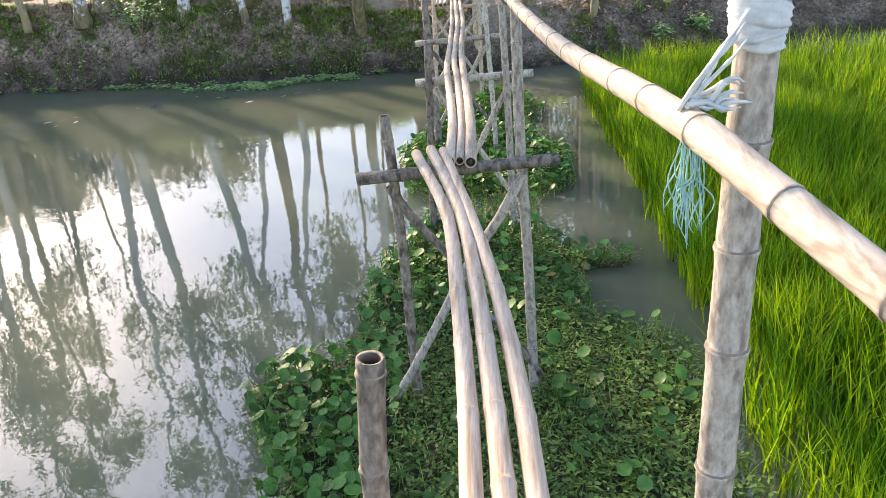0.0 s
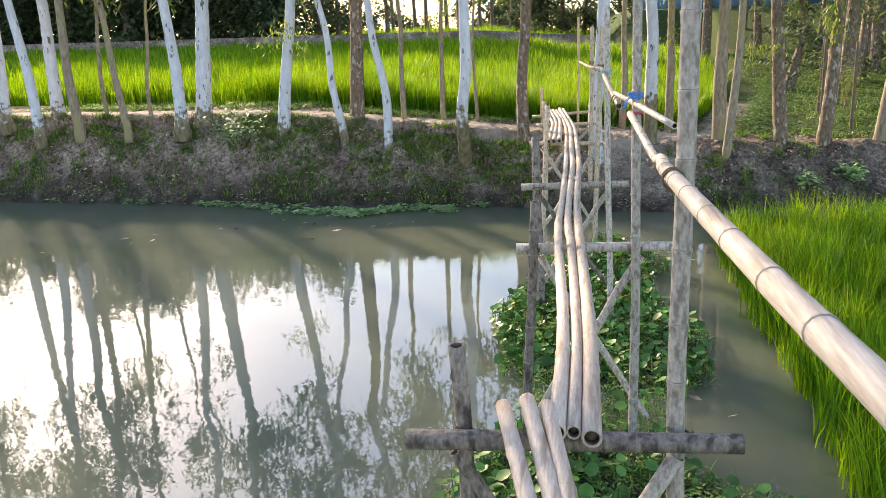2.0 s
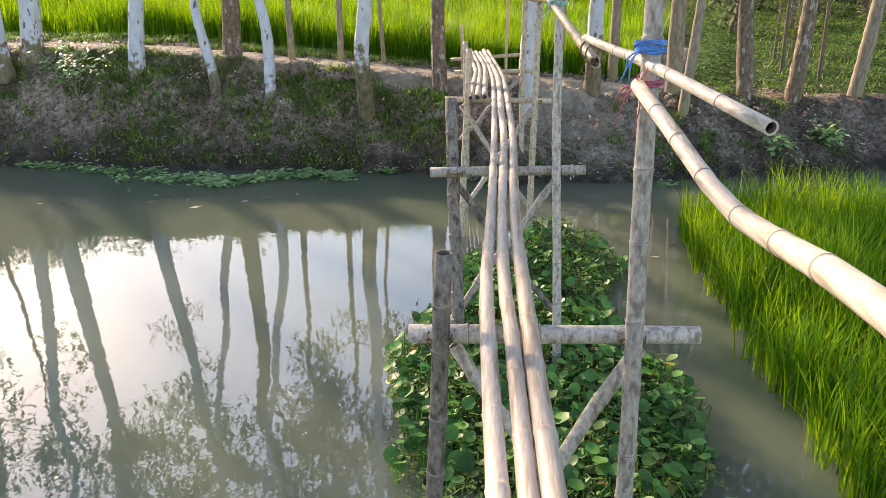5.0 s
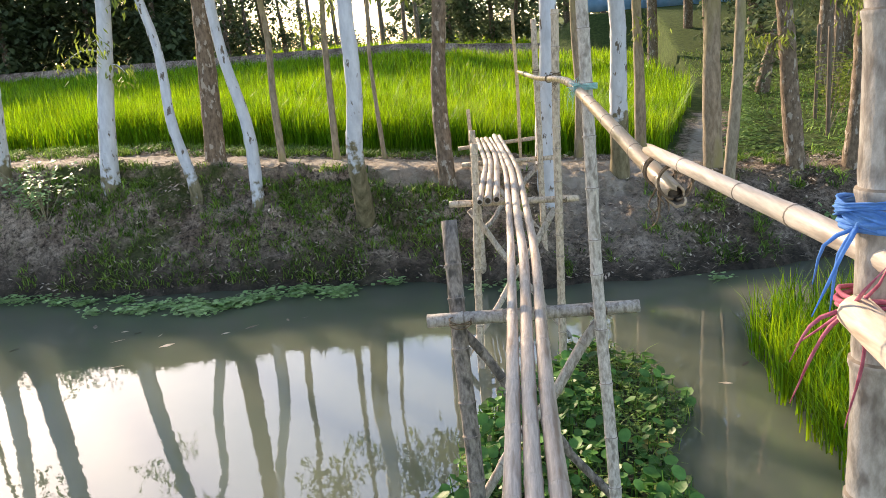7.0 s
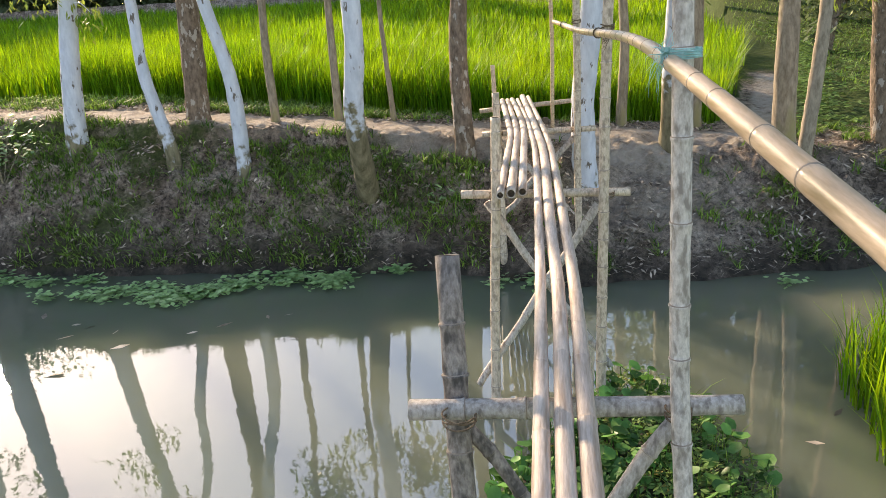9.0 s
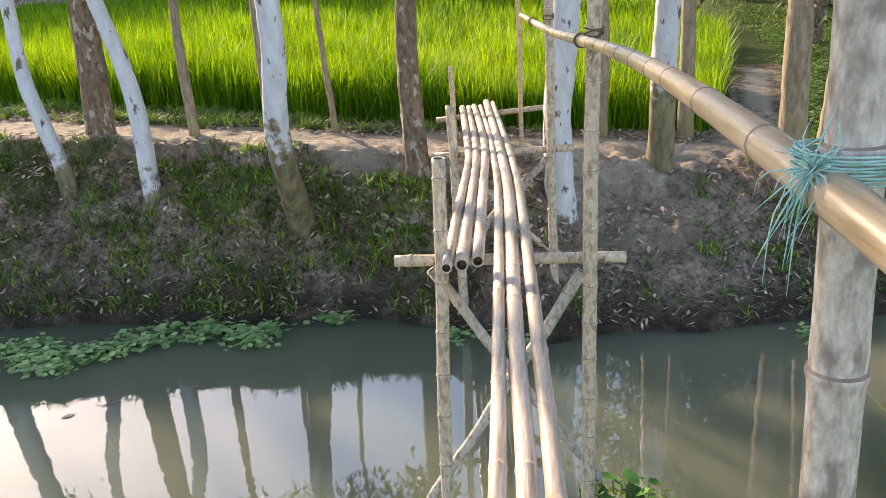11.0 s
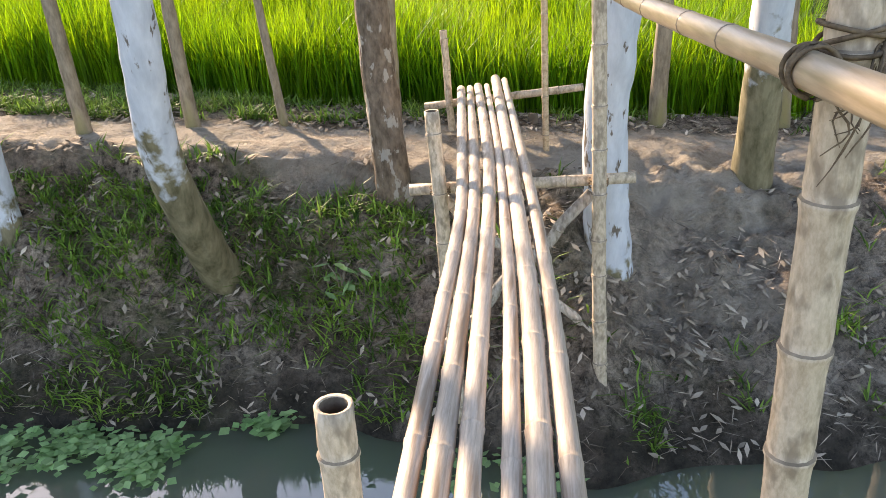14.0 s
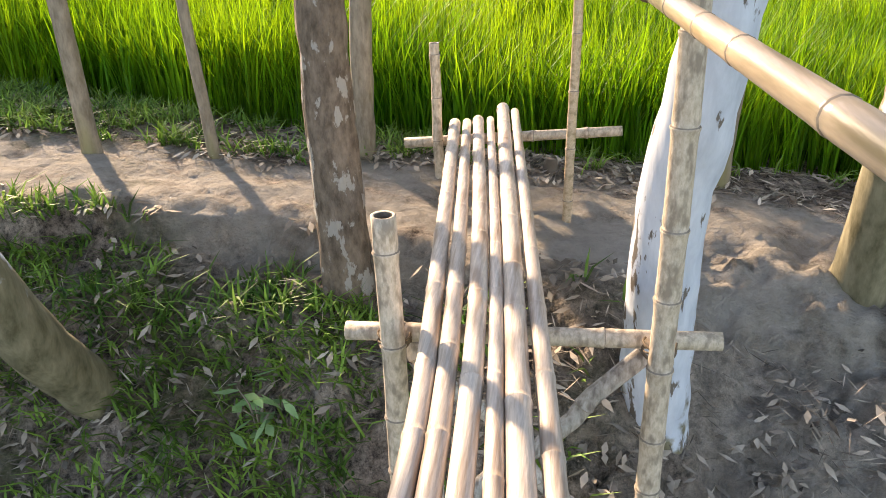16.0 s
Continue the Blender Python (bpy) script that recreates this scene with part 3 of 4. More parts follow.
post([(0.72, 8.0, -0.6), (0.71, 8.0, 0.1), (0.672, 8.0, 1.9), (0.632, 8.0, 3.45)], 0.037, M_POST, 16, (0.68, 8.03, 1.66))
post([(-0.18, 10.98, -0.6), (-0.19, 11.05, 0.1), (-0.26, 11.3, 1.4), (-0.292, 11.46, 2.055)], 0.053, M_DARK, 17, (-0.24, 11.18, 1.51))
post([(0.62, 10.86, -0.6), (0.61, 10.9, 0.1), (0.55, 11.16, 1.6), (0.528, 11.17, 2.4), (0.492, 11.18, 3.5)], 0.036, M_POST, 18, (0.55, 11.2, 1.535))
post([(-0.35, 14.03, -0.6), (-0.34, 14.05, 0.1), (-0.275, 14.08, 2.18)], 0.038, M_POSTW, 19, (-0.29, 14.12, 1.61))
post([(0.465, 14.04, -0.6), (0.460, 14.05, 0.1), (0.468, 14.08, 2.0), (0.482, 14.08, 2.6), (0.497, 14.08, 3.3)], 0.039, M_POSTW, 20, (0.495, 14.12, 1.605))
post([(-0.43, 16.9, 0.1), (-0.45, 16.92, 1.1), (-0.47, 16.94, 2.0)], 0.043, M_POSTW, 21, (-0.46, 16.96, 1.56))
post([(0.40, 16.88, -0.2), (0.39, 16.88, 0.3), (0.37, 16.92, 2.4), (0.365, 16.92, 3.3)], 0.040, M_POSTW, 22, (0.375, 16.95, 1.58))
post([(-0.63, 19.27, 0.9), (-0.66, 19.3, 2.08)], 0.032, M_POSTW, 23)
post([(0.12, 18.8, 0.9), (0.125, 18.8, 2.2), (0.10, 18.8, 3.5)], 0.026, M_RAIL, 24)

for k, (y, xl, xr, zl, zr) in enumerate(BARS):
    part("crossbeam", bamboo("crossbeam", [(xl, y, zl), ((xl + xr) / 2, y, (zl + zr) / 2), (xr, y, zr)], 0.041 if k < 4 else 0.032, 0.037 if k < 4 else 0.030, M_DARK if k == 1 else (M_POSTW if k > 3 else M_POST), 0.30, seed=40 + k), bridge)


def brace(a, b, r, material, seed):
    part("brace", bamboo("brace", [a, tuple((np.array(a) + np.array(b)) / 2), b], r, r * 0.85, material, 0.28, seed=seed, crook=0.02), bridge)


for k, (y, xl, xr, zl, zr) in enumerate(BARS[1:6]):
    low = 0.1 if k < 4 else 0.55
    brace((xr - 0.22, y + 0.06, zr - 0.1), (xl + 0.08, y - 0.06, low), 0.033, M_POST, 60 + k)
    brace((xl + 0.18, y + 0.07, zl - 0.08), (xr - 0.12, y + 0.07, low + (0.1 if k < 4 else -0.05)), 0.030, M_DARK if k in (0, 2) else M_POST, 70 + k)

rail_a = part("handrail", bamboo("handrail", [(0.605, 7.97, 2.67), (0.655, 7.6, 2.59), (0.71, 7.1, 2.50), (0.68, 6.3, 2.61), (0.595, 5.05, 2.755), (0.69, 3.0, 2.81), (0.79, 1.62, 2.89), (0.88, 1.25, 2.83), (0.98, 0.9, 2.77), (1.35, -0.2, 2.65), (1.8, -2.0, 2.6)], 0.025, 0.036, M_RAILG, 0.30, seed=80, bulge=0.06), bridge)
rail_c = part("handrail", bamboo("handrail", [(0.15, 18.72, 2.62), (0.255, 16.5, 2.66), (0.34, 15.2, 2.675), (0.42, 14.0, 2.715), (0.475, 12.6, 2.765), (0.475, 11.15, 2.775), (0.565, 9.0, 2.63)], 0.023, 0.027, M_RAIL, 0.30, seed=81, bulge=0.045, split=(0.0, 0.028)), bridge)
rail_d = part("handrail", bamboo("handrail", [(0.535, 9.25, 2.72), (0.60, 8.5, 2.73), (0.625, 8.05, 2.745), (0.84, 7.25, 2.665)], 0.018, 0.021, M_RAILG, 0.34, seed=82, bulge=0.06, split=(0.025, 0.0)), bridge)
lashing(rail_a, (0.597, 4.93, 2.757), 0.033, turns=4, along=True)
lashing(rail_c, (0.553, 9.17, 2.67), 0.040, turns=3, along=True)
lashing(rail_c, (0.566, 9.02, 2.665), 0.042, turns=2, along=True)
lashing(rail_c, (0.483, 14.08, 2.745), 0.040, turns=3)
lashing(rail_c, (0.421, 14.03, 2.714), 0.028, turns=3, along=True)
lashing(rail_c, (0.366, 16.92, 2.68), 0.040, turns=3)
lashing(rail_c, (0.240, 16.86, 2.655), 0.027, turns=2, along=True)


def ribbon_knot(name, label, centre, r, material, tails, seed, width=0.02, wraps=3):
    """A strip of cloth or twine wound round a post, with loose tails."""
    g = np.random.default_rng(seed)
    t = thing(name, label, "tie")
    pts = []
    for q in range(16 * wraps + 1):
        a, k = q * math.pi / 8, q / 16
        rr = r + 0.005 + 0.003 * math.sin(1.7 * q)
        pts.append((centre[0] + rr * math.cos(a), centre[1] + rr * math.sin(a), centre[2] + (k - wraps / 2) * width * 0.75 + width * 0.22 * math.sin(a + 2 * int(k))))
    v, f = tube(pts, [width * 0.42], 6, 0.14, seed, 0.015)
    part("wrapping", mesh_from("wrapping", v, f, material, True), t)
    for dx, dz, n_ in tails:
        for k in range(n_):
            e = (dx + g.normal() * 0.02, g.normal() * 0.03, dz + g.normal() * 0.03)
            st = (centre[0] - r, centre[1] - r * 0.7, centre[2])
            pts = [st, (st[0] + e[0] * 0.5 + g.normal() * 0.012, st[1] - 0.01 + e[1] * 0.5, st[2] + e[2] * 0.35 + 0.01), (st[0] + e[0], st[1] + e[1], st[2] + e[2])]
            v, f = tube(pts, [width * 0.35, width * 0.3, width * 0.08], 5, 0.15, seed + k, 0.02)
            part("loose_end", mesh_from("loose_end", v, f, material, True), t)
    return t


def strands(name, label, start, ends, material, width, each, seed, slack=0.02):
    """Loose strings that hang from one knot."""
    g = np.random.default_rng(seed)
    t = thing(name, label, "tie")
    for e in ends:
        for k in range(each):
            a, z = np.array(start) + g.normal(size=3) * 0.006, np.array(e) + g.normal(size=3) * 0.012
            pts = [a, a * 0.6 + z * 0.4 + g.normal(size=3) * slack, a * 0.25 + z * 0.75 + g.normal(size=3) * slack, z]
            v, f = tube(pts, [width, width * 0.8, width * 0.9, width * 0.3], 5, 0.2, seed + k, 0.015)
            part("strand", mesh_from("strand", v, f, material, True), t)
    return t




def crumpled_band(name, label, centre, r, height, material, seed):
    """A flat strip wound round a post, creased, with an uneven lower edge."""
    g = np.random.default_rng(seed)
    t = thing(name, label, "tie", at=centre)
    n, rows = 40, 7
    for turn in range(3):
        v = []
        z0 = (turn - 1) * height * 0.22
        ph = g.uniform(0, 6, 3)
        for j in range(rows + 1):
            for q in range(n):
                a = q * 2 * math.pi / n
                e = 0.5 * height * (j / rows - 0.5) * (1 + 0.25 * math.sin(2 * a + ph[0]))
                rr = r + 0.003 + 0.003 * turn + 0.0022 * math.sin(j * 2.3 + 2 * a + ph[1]) + 0.0012 * math.sin(7 * a + j + ph[2])
                v.append((rr * math.cos(a), rr * math.sin(a), z0 + e + 0.012 * math.sin(a + ph[0])))
        f = [(j * n + q, j * n + (q + 1) % n, (j + 1) * n + (q + 1) % n, (j + 1) * n + q) for j in range(rows) for q in range(n)]
        ob = part("wrapping", mesh_from("wrapping", v, f, material, True), t)
        ob.modifiers.new("thick", "SOLIDIFY").thickness = 0.002


crumpled_band("plastic_strip", "creased white plastic strip wound round the bamboo post top", (0.908, 1.70, 3.06), 0.044, 0.085, M_WHITE, 4)
strands("plastic_strip", "white plastic strip stretched from post to handrail", (0.775, 1.66, 2.925), [(0.868, 1.66, 3.07), (0.872, 1.66, 3.05)], M_WHITE, 0.005, 3, 8, 0.003)
strands("plastic_strip", "crumpled white plastic strip knotted on the handrail", (0.785, 1.65, 2.93), [(0.872, 1.65, 2.945), (0.866, 1.65, 2.93)], M_WHITE, 0.006, 4, 9, 0.008)
strands("twine_tie", "frayed pale cyan twine hanging from the handrail", (0.782, 1.62, 2.90), [(0.752, 1.60, 2.76), (0.785, 1.60, 2.70), (0.800, 1.60, 2.70), (0.765, 1.60, 2.72)], M_CYAN, 0.0016, 7, 10, 0.012)
ribbon_knot("cloth_tie", "bright blue cloth strip tying the handrail to the post", (0.645, 8.0, 2.785), 0.044, M_BLUE, [(-0.05, -0.10, 3), (0.10, 0.04, 1)], 5, 0.010, 2)
crumpled_band("cloth_tie", "flat bright blue cloth band wound round the post", (0.642, 8.0, 2.80), 0.046, 0.028, M_BLUE, 41)
ribbon_knot("cloth_tie", "faded pink cloth strip tied under the handrail joint", (0.646, 8.0, 2.675), 0.044, M_PINK, [(-0.08, -0.09, 3), (0.02, -0.17, 2), (0.05, 0.06, 2)], 6, 0.009, 3)
ribbon_knot("twine_tie", "frayed cyan twine binding handrail to post", (0.51, 11.17, 2.80), 0.055, M_CYAN, [(-0.02, -0.07, 12), (0.03, 0.025, 8), (-0.03, 0.02, 8), (-0.02, -0.03, 8)], 7, 0.0034, 12)
strands("cord_tie", "frayed brown cord tying the handrail to the post", (0.505, 14.06, 2.735), [(0.44, 14.0, 2.60), (0.455, 13.98, 2.64), (0.43, 13.98, 2.66)], M_ROPE, 0.002, 3, 15, 0.012)
strands("cord_tie", "frayed brown cord hanging under the broken handrail end", (0.555, 9.18, 2.63), [(0.52, 9.15, 2.52), (0.545, 9.17, 2.55), (0.57, 9.15, 2.58)], M_ROPE, 0.0028, 3, 16, 0.012)

# ---- the row of trees on the far bank ----
def tree(base, at4, dia, height, bark, seed, label, foot=0.0, bow=0.0, leaves=2350, spray=0, course=()):
    """A slender tree: base point, the trunk's place about 4 m up, diameter, height; course: points of a crooked lower trunk."""
    g = np.random.default_rng(seed)
    b, u = np.array(base, float), np.array(at4, float)
    d = (u - b) / (u[2] - b[2])
    d[0] = max(-0.3, min(0.3, d[0]))
    t = thing("tree", label, "tree", "trees along the far bank", at=(b[0], b[1], b[2]))
    pts, p = [np.array((0, 0, -0.35))], np.zeros(3)
    k = 9
    for i in range(k + 1):
        q = height * i / k
        lean = d[:2] * q if q < 4 else d[:2] * (4 + (q - 4) * 0.45)
        off = bow * math.sin(min(q / 3.2, 1) * math.pi)
        wob = g.normal(size=2) * (0.03 if q < 3.5 else 0.10) * (i > 0)
        pts.append(np.array((lean[0] + off + wob[0], lean[1] + wob[1], q)))
    r = dia / 2
    if course:
        low = [np.array(q) - b for q in course]
        shift = low[-1] + (0, 0, 0.6)
        past = [q for q in pts if q[2] > low[-1][2] + 0.9]
        past = [q + (shift - past[0]) * (1, 1, 0) for q in past]
        pts = [np.array((low[0][0], low[0][1], -0.35))] + low + past
        k = len(pts) - 2
    radii = [r * 1.12, r * 1.08] + [r * (1.02 - 0.82 * i / k) for i in range(1, k + 1)]
    v, f = tube(pts, radii, 16, 0.035, seed, 0.10, 0.38 if dia > 0.2 else 0.15)
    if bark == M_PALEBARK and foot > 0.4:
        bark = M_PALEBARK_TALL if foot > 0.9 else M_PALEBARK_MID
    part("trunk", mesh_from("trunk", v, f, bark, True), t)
    c = spline(pts, 0.2)
    cents = []
    n_br = 11 if dia > 0.15 else 7
    for i in range(n_br):
        q = 0.31 + 0.66 * (i + g.uniform(0, 1)) / n_br
        s = c[min(int(q * len(c)), len(c) - 1)]
        az, ln = g.uniform(0, 2 * math.pi), height * g.uniform(0.10, 0.24) * (1.15 - 0.6 * q)
        e = s + np.array((math.cos(az) * ln * 0.75, math.sin(az) * ln * 0.75, ln * g.uniform(0.4, 0.9)))
        mid = (s + e) / 2 + np.array((0, 0, 0.12 * ln)) + g.normal(size=3) * 0.05
        vv, ff = tube([s, mid, e], [r * 0.34, r * 0.2, r * 0.06], 6, 0, seed, 0.25)
        part("limb", mesh_from("limb", vv, ff, bark, True), t)
        m_ = int(leaves / n_br)
        for _ in range(max(3, m_ // 28)):
            o = s + (e - s) * g.uniform(0.45, 1.1) + g.normal(size=3) * 0.16 * ln
            cents.append(o + g.normal(size=(28, 3)) * np.array((0.13, 0.13, 0.2)))
    for i in range(spray):
        s = c[min(int((2.75 - base[2] * 0.5 + g.uniform(0, 1.0)) / height * len(c)), len(c) - 1)]
        e = s + np.array((g.uniform(-0.5, 0.5), g.uniform(-0.6, 0.1), g.uniform(-0.15, 0.2)))
        vv, ff = tube([s, (s + e) / 2 + (0, 0, 0.1), e], [0.012, 0.008, 0.003], 5, 0, i, 0.1)
        part("limb", mesh_from("limb", vv, ff, bark, True), t)
        sv = leaf_cards(s + (e - s) * g.uniform(0.4, 1.1, (60, 1)) + g.normal(size=(60, 3)) * np.array((0.1, 0.1, 0.13)), 0.12, 0.03, 1.0)
        tagged(part("leaf_spray", quads_mesh("leaf_spray", sv, 2, M_SPRAY), t), "young yellow-green leaves", kind="stuff")
    cv = leaf_cards(np.vstack(cents), 0.21, 0.055, 0.9)
    part("crown", quads_mesh("crown", cv, 2, M_LEAF), t)
    return t


PALE = "slim tree with pale peeling bark on the bank"
BROWN = "tall tree with dark flaking bark on the bank"
THIN = "thin young grey-brown tree on the bank"
YELLOW = "slim tree with yellowish-brown bark on the bank"
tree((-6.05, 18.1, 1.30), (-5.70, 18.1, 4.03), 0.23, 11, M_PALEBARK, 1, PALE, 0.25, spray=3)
tree((-4.66, 17.93, 1.30), (-5.07, 17.93, 3.99), 0.145, 9, M_PALEBARK, 2, "slim leaning tree with pale grey bark on the bank", 0.2, spray=1)
tree((-4.56, 18.63, 1.56), (-4.46, 18.63, 4.01), 0.27, 12, M_BROWNBARK, 3, BROWN)
tree((-3.70, 17.85, 1.0), (-3.93, 17.65, 3.92), 0.165, 10, M_PALEBARK, 4, "bowed tree with pale blue-grey bark on the bank", 0.3, 0.05)
tree((-3.58, 18.85, 1.54), (-3.62, 18.85, 3.99), 0.105, 8.5, M_GREYBARK, 5, THIN)
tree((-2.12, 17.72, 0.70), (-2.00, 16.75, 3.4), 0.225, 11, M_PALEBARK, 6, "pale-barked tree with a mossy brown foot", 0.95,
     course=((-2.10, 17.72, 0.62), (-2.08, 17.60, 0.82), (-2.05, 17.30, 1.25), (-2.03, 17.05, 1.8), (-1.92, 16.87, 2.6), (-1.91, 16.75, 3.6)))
tree((-2.77, 19.1, 1.50), (-2.74, 19.1, 3.97), 0.10, 8.5, M_GREYBARK, 7, THIN, spray=2)
tree((-2.03, 19.2, 1.46), (-2.05, 19.2, 3.94), 0.065, 7, M_GREYBARK, 8, "very thin sapling beside the rice field", leaves=300)
tree((-0.95, 18.2, 1.08), (-0.93, 18.2, 3.82), 0.215, 11.5, M_BROWNBARK, 9, "tall dark-barked tree beside the footbridge end")
tree((0.50, 17.66, 0.60), (0.56, 17.3, 3.2), 0.255, 12, M_PALEBARK, 10, "tall pale-barked tree beside the handrail", 0.15,
     course=((0.50, 17.64, 0.65), (0.465, 17.56, 1.3), (0.455, 17.48, 1.85), (0.49, 17.4, 2.2), (0.53, 17.35, 2.6), (0.56, 17.3, 3.3)))
tree((-1.17, 19.55, 1.15), (-1.08, 19.55, 3.4), 0.13, 9, M_GREYBARK, 28, THIN)
tree((1.05, 19.6, 1.22), (1.036, 19.6, 3.83), 0.125, 9, M_GREYBARK, 11, YELLOW)
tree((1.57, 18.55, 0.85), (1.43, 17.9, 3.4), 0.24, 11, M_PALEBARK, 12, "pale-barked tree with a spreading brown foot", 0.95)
tree((2.02, 19.6, 1.22), (1.93, 19.6, 3.79), 0.16, 10, M_GREYBARK, 13, YELLOW, spray=2)
tree((2.90, 18.6, 1.05), (2.89, 18.6, 3.68), 0.24, 11, M_GREYBARK, 14, "grey-brown tree beside the footpath")
tree((2.95, 17.95, 0.75), (3.10, 17.95, 3.63), 0.15, 10, M_GREYBARK, 15, YELLOW)
tree((4.12, 18.7, 0.75), (3.76, 18.7, 3.64), 0.25, 11, M_BROWNBARK, 16, "leaning dark-barked tree on the bank", spray=3)
tree((4.9, 18.8, 0.68), (5.06, 18.8, 3.5), 0.24, 11, M_BROWNBARK, 17, "dark tree with exposed roots on the bank", spray=3)
tree((6.1, 19.3, 0.75), (6.25, 19.3, 3.6), 0.22, 10, M_GREYBARK, 18, YELLOW)
tree((-12.75, 18.2, 1.68), (-12.6, 18.2, 4.0), 0.22, 11, M_PALEBARK, 19, PALE, 0.2)
tree((-11.53, 17.65, 1.43), (-11.75, 17.65, 4.23), 0.20, 10, M_PALEBARK, 20, "slim leaning tree with pale grey bark on the bank", 0.2)
tree((-11.68, 18.6, 1.66), (-11.64, 18.6, 4.26), 0.25, 11, M_PALEBARK, 21, PALE, 0.2)
tree((-10.72, 17.9, 1.52), (-10.80, 17.9, 4.2), 0.19, 10, M_GREYBARK, 22, YELLOW)
tree((-10.46, 18.6, 1.65), (-10.4, 18.6, 4.1), 0.09, 7, M_GREYBARK, 23, THIN, leaves=400)
tree((-9.53, 17.85, 1.52), (-9.75, 17.85, 3.9), 0.14, 9, M_GREYBARK, 24, THIN, leaves=600)
tree((-9.37, 18.6, 1.62), (-9.2, 18.6, 4.16), 0.08, 7, M_GREYBARK, 25, THIN, leaves=350)
tree((-8.23, 17.85, 1.55), (-8.38, 17.85, 4.11), 0.22, 11, M_PALEBARK, 26, PALE, 0.2)
tree((-7.95, 18.34, 1.64), (-7.75, 18.34, 4.1), 0.30, 12, M_PALEBARK, 27, "stout tree with smooth pale bark on the bank", 0.15)
for k in range(8):
    tree((-14.2 - 1.7 * k, 17.9 + (k * 37 % 10) * 0.12, 1.6), (-14.2 - 1.7 * k + (k % 3 - 1) * 0.3, 18.1 + (k * 37 % 10) * 0.1, 4.2), 0.2, 10 + k % 3, M_PALEBARK if k % 3 else M_BROWNBARK, 30 + k, PALE if k % 3 else BROWN, 0.2 if k % 3 else 0)


# ---- rice ----
def scatter(x0, x1, y0, y1, per_m2, keep):
    n = int((x1 - x0) * (y1 - y0) * per_m2)
    p = np.stack([rng.uniform(x0, x1, n), rng.uniform(y0, y1, n)], 1)
    return np.array([q for q in p if keep(q[0], q[1])])


def rice(name, label, x0, x1, y0, y1, tufts, per_tuft, height, width, keep, base, per=3):
    p = scatter(x0, x1, y0, y1, tufts, keep)
    p = np.repeat(p, per_tuft, axis=0) + rng.normal(size=(len(p) * per_tuft, 2)) * 0.035
    z = base(p)
    h = height * rng.uniform(0.62, 1.12, len(p)) * (1 + 0.12 * np.sin(p[:, 0] * 2.1 + 1.3 * np.sin(p[:, 1] * 1.7)))
    v = blades(np.column_stack([p, z]), h, width, 0.38, per, 0.15)
    tagged(new(name, quads_mesh(name, v, per, M_RICE)), label, "rice", kind="stuff")


def far_base(p):
    return np.array([ground_height(x, y) - 0.03 for x, y in p])


def far_keep(x, y):
    return y > field_edge(x) and x < far_path(y) - 0.55


rice("rice_field", "dense bright green young rice beyond the footpath", -8, 4.2, 20.0, 23.5, 115, 8, 0.92, 0.0145, far_keep, far_base)
rice("rice_field", "dense bright green young rice, sunlit from behind", -19, 6, 21.0, 31, 26, 7, 0.90, 0.024, lambda x, y: far_keep(x, y) and (y > 23.5 or x < -8), far_base, 2)
rice("rice_field", "distant bright green rice field", -36, 9, 31, 50, 11, 5, 0.85, 0.055, far_keep, far_base, 2)
rice("rice_field", "far green paddy beyond the low bund", -40, 1.0, 52.5, 74, 5, 5, 0.9, 0.09, lambda x, y: True, far_base, 2)
rice("near_rice", "dense bright green rice standing in the pond shallows", 2.05, 5.4, 1.5, 14.9, 70, 10, 0.84, 0.0135,
     lambda x, y: x > 2.2 + 0.12 * wobble(x * 0.2, y, 1.3) - (0.25 if y < 5.2 else 0) + max(0, y - 14.2) * 0.5, lambda p: np.full(len(p), -0.08))
rice("near_rice", "dense green rice further into the shallow paddy", 5.4, 11.5, 2.5, 15.2, 34, 8, 0.85, 0.018, lambda x, y: True, lambda p: np.full(len(p), -0.08), 2)


# ---- low bund across the far field ----
def bund(y, x0, x1, h):
    h_ = Heap()
    xs = np.arange(x0, x1, 0.8)
    rows = []
    for x in xs:
        z = ground_height(x, y)
        w = 0.12 * wobble(x, y, 0.7)
        rows.append([(x, y - 1.1, z - 0.1), (x, y - 0.45 + w, z + h + 0.1 * w), (x, y + 0.45 + w, z + h), (x, y + 1.1, z - 0.1)])
    v = np.array(rows).reshape(-1, 3)
    f = [(i * 4 + k, (i + 1) * 4 + k, (i + 1) * 4 + k + 1, i * 4 + k + 1) for i in range(len(xs) - 1) for k in range(3)]
    h_.add(v, f)
    return h_.mesh("bund", M_GROUND, True)


tagged(new("bund", bund(51, -45, 2, 0.95)), "low earth bund with grass between the paddies", "bund", kind="structure")


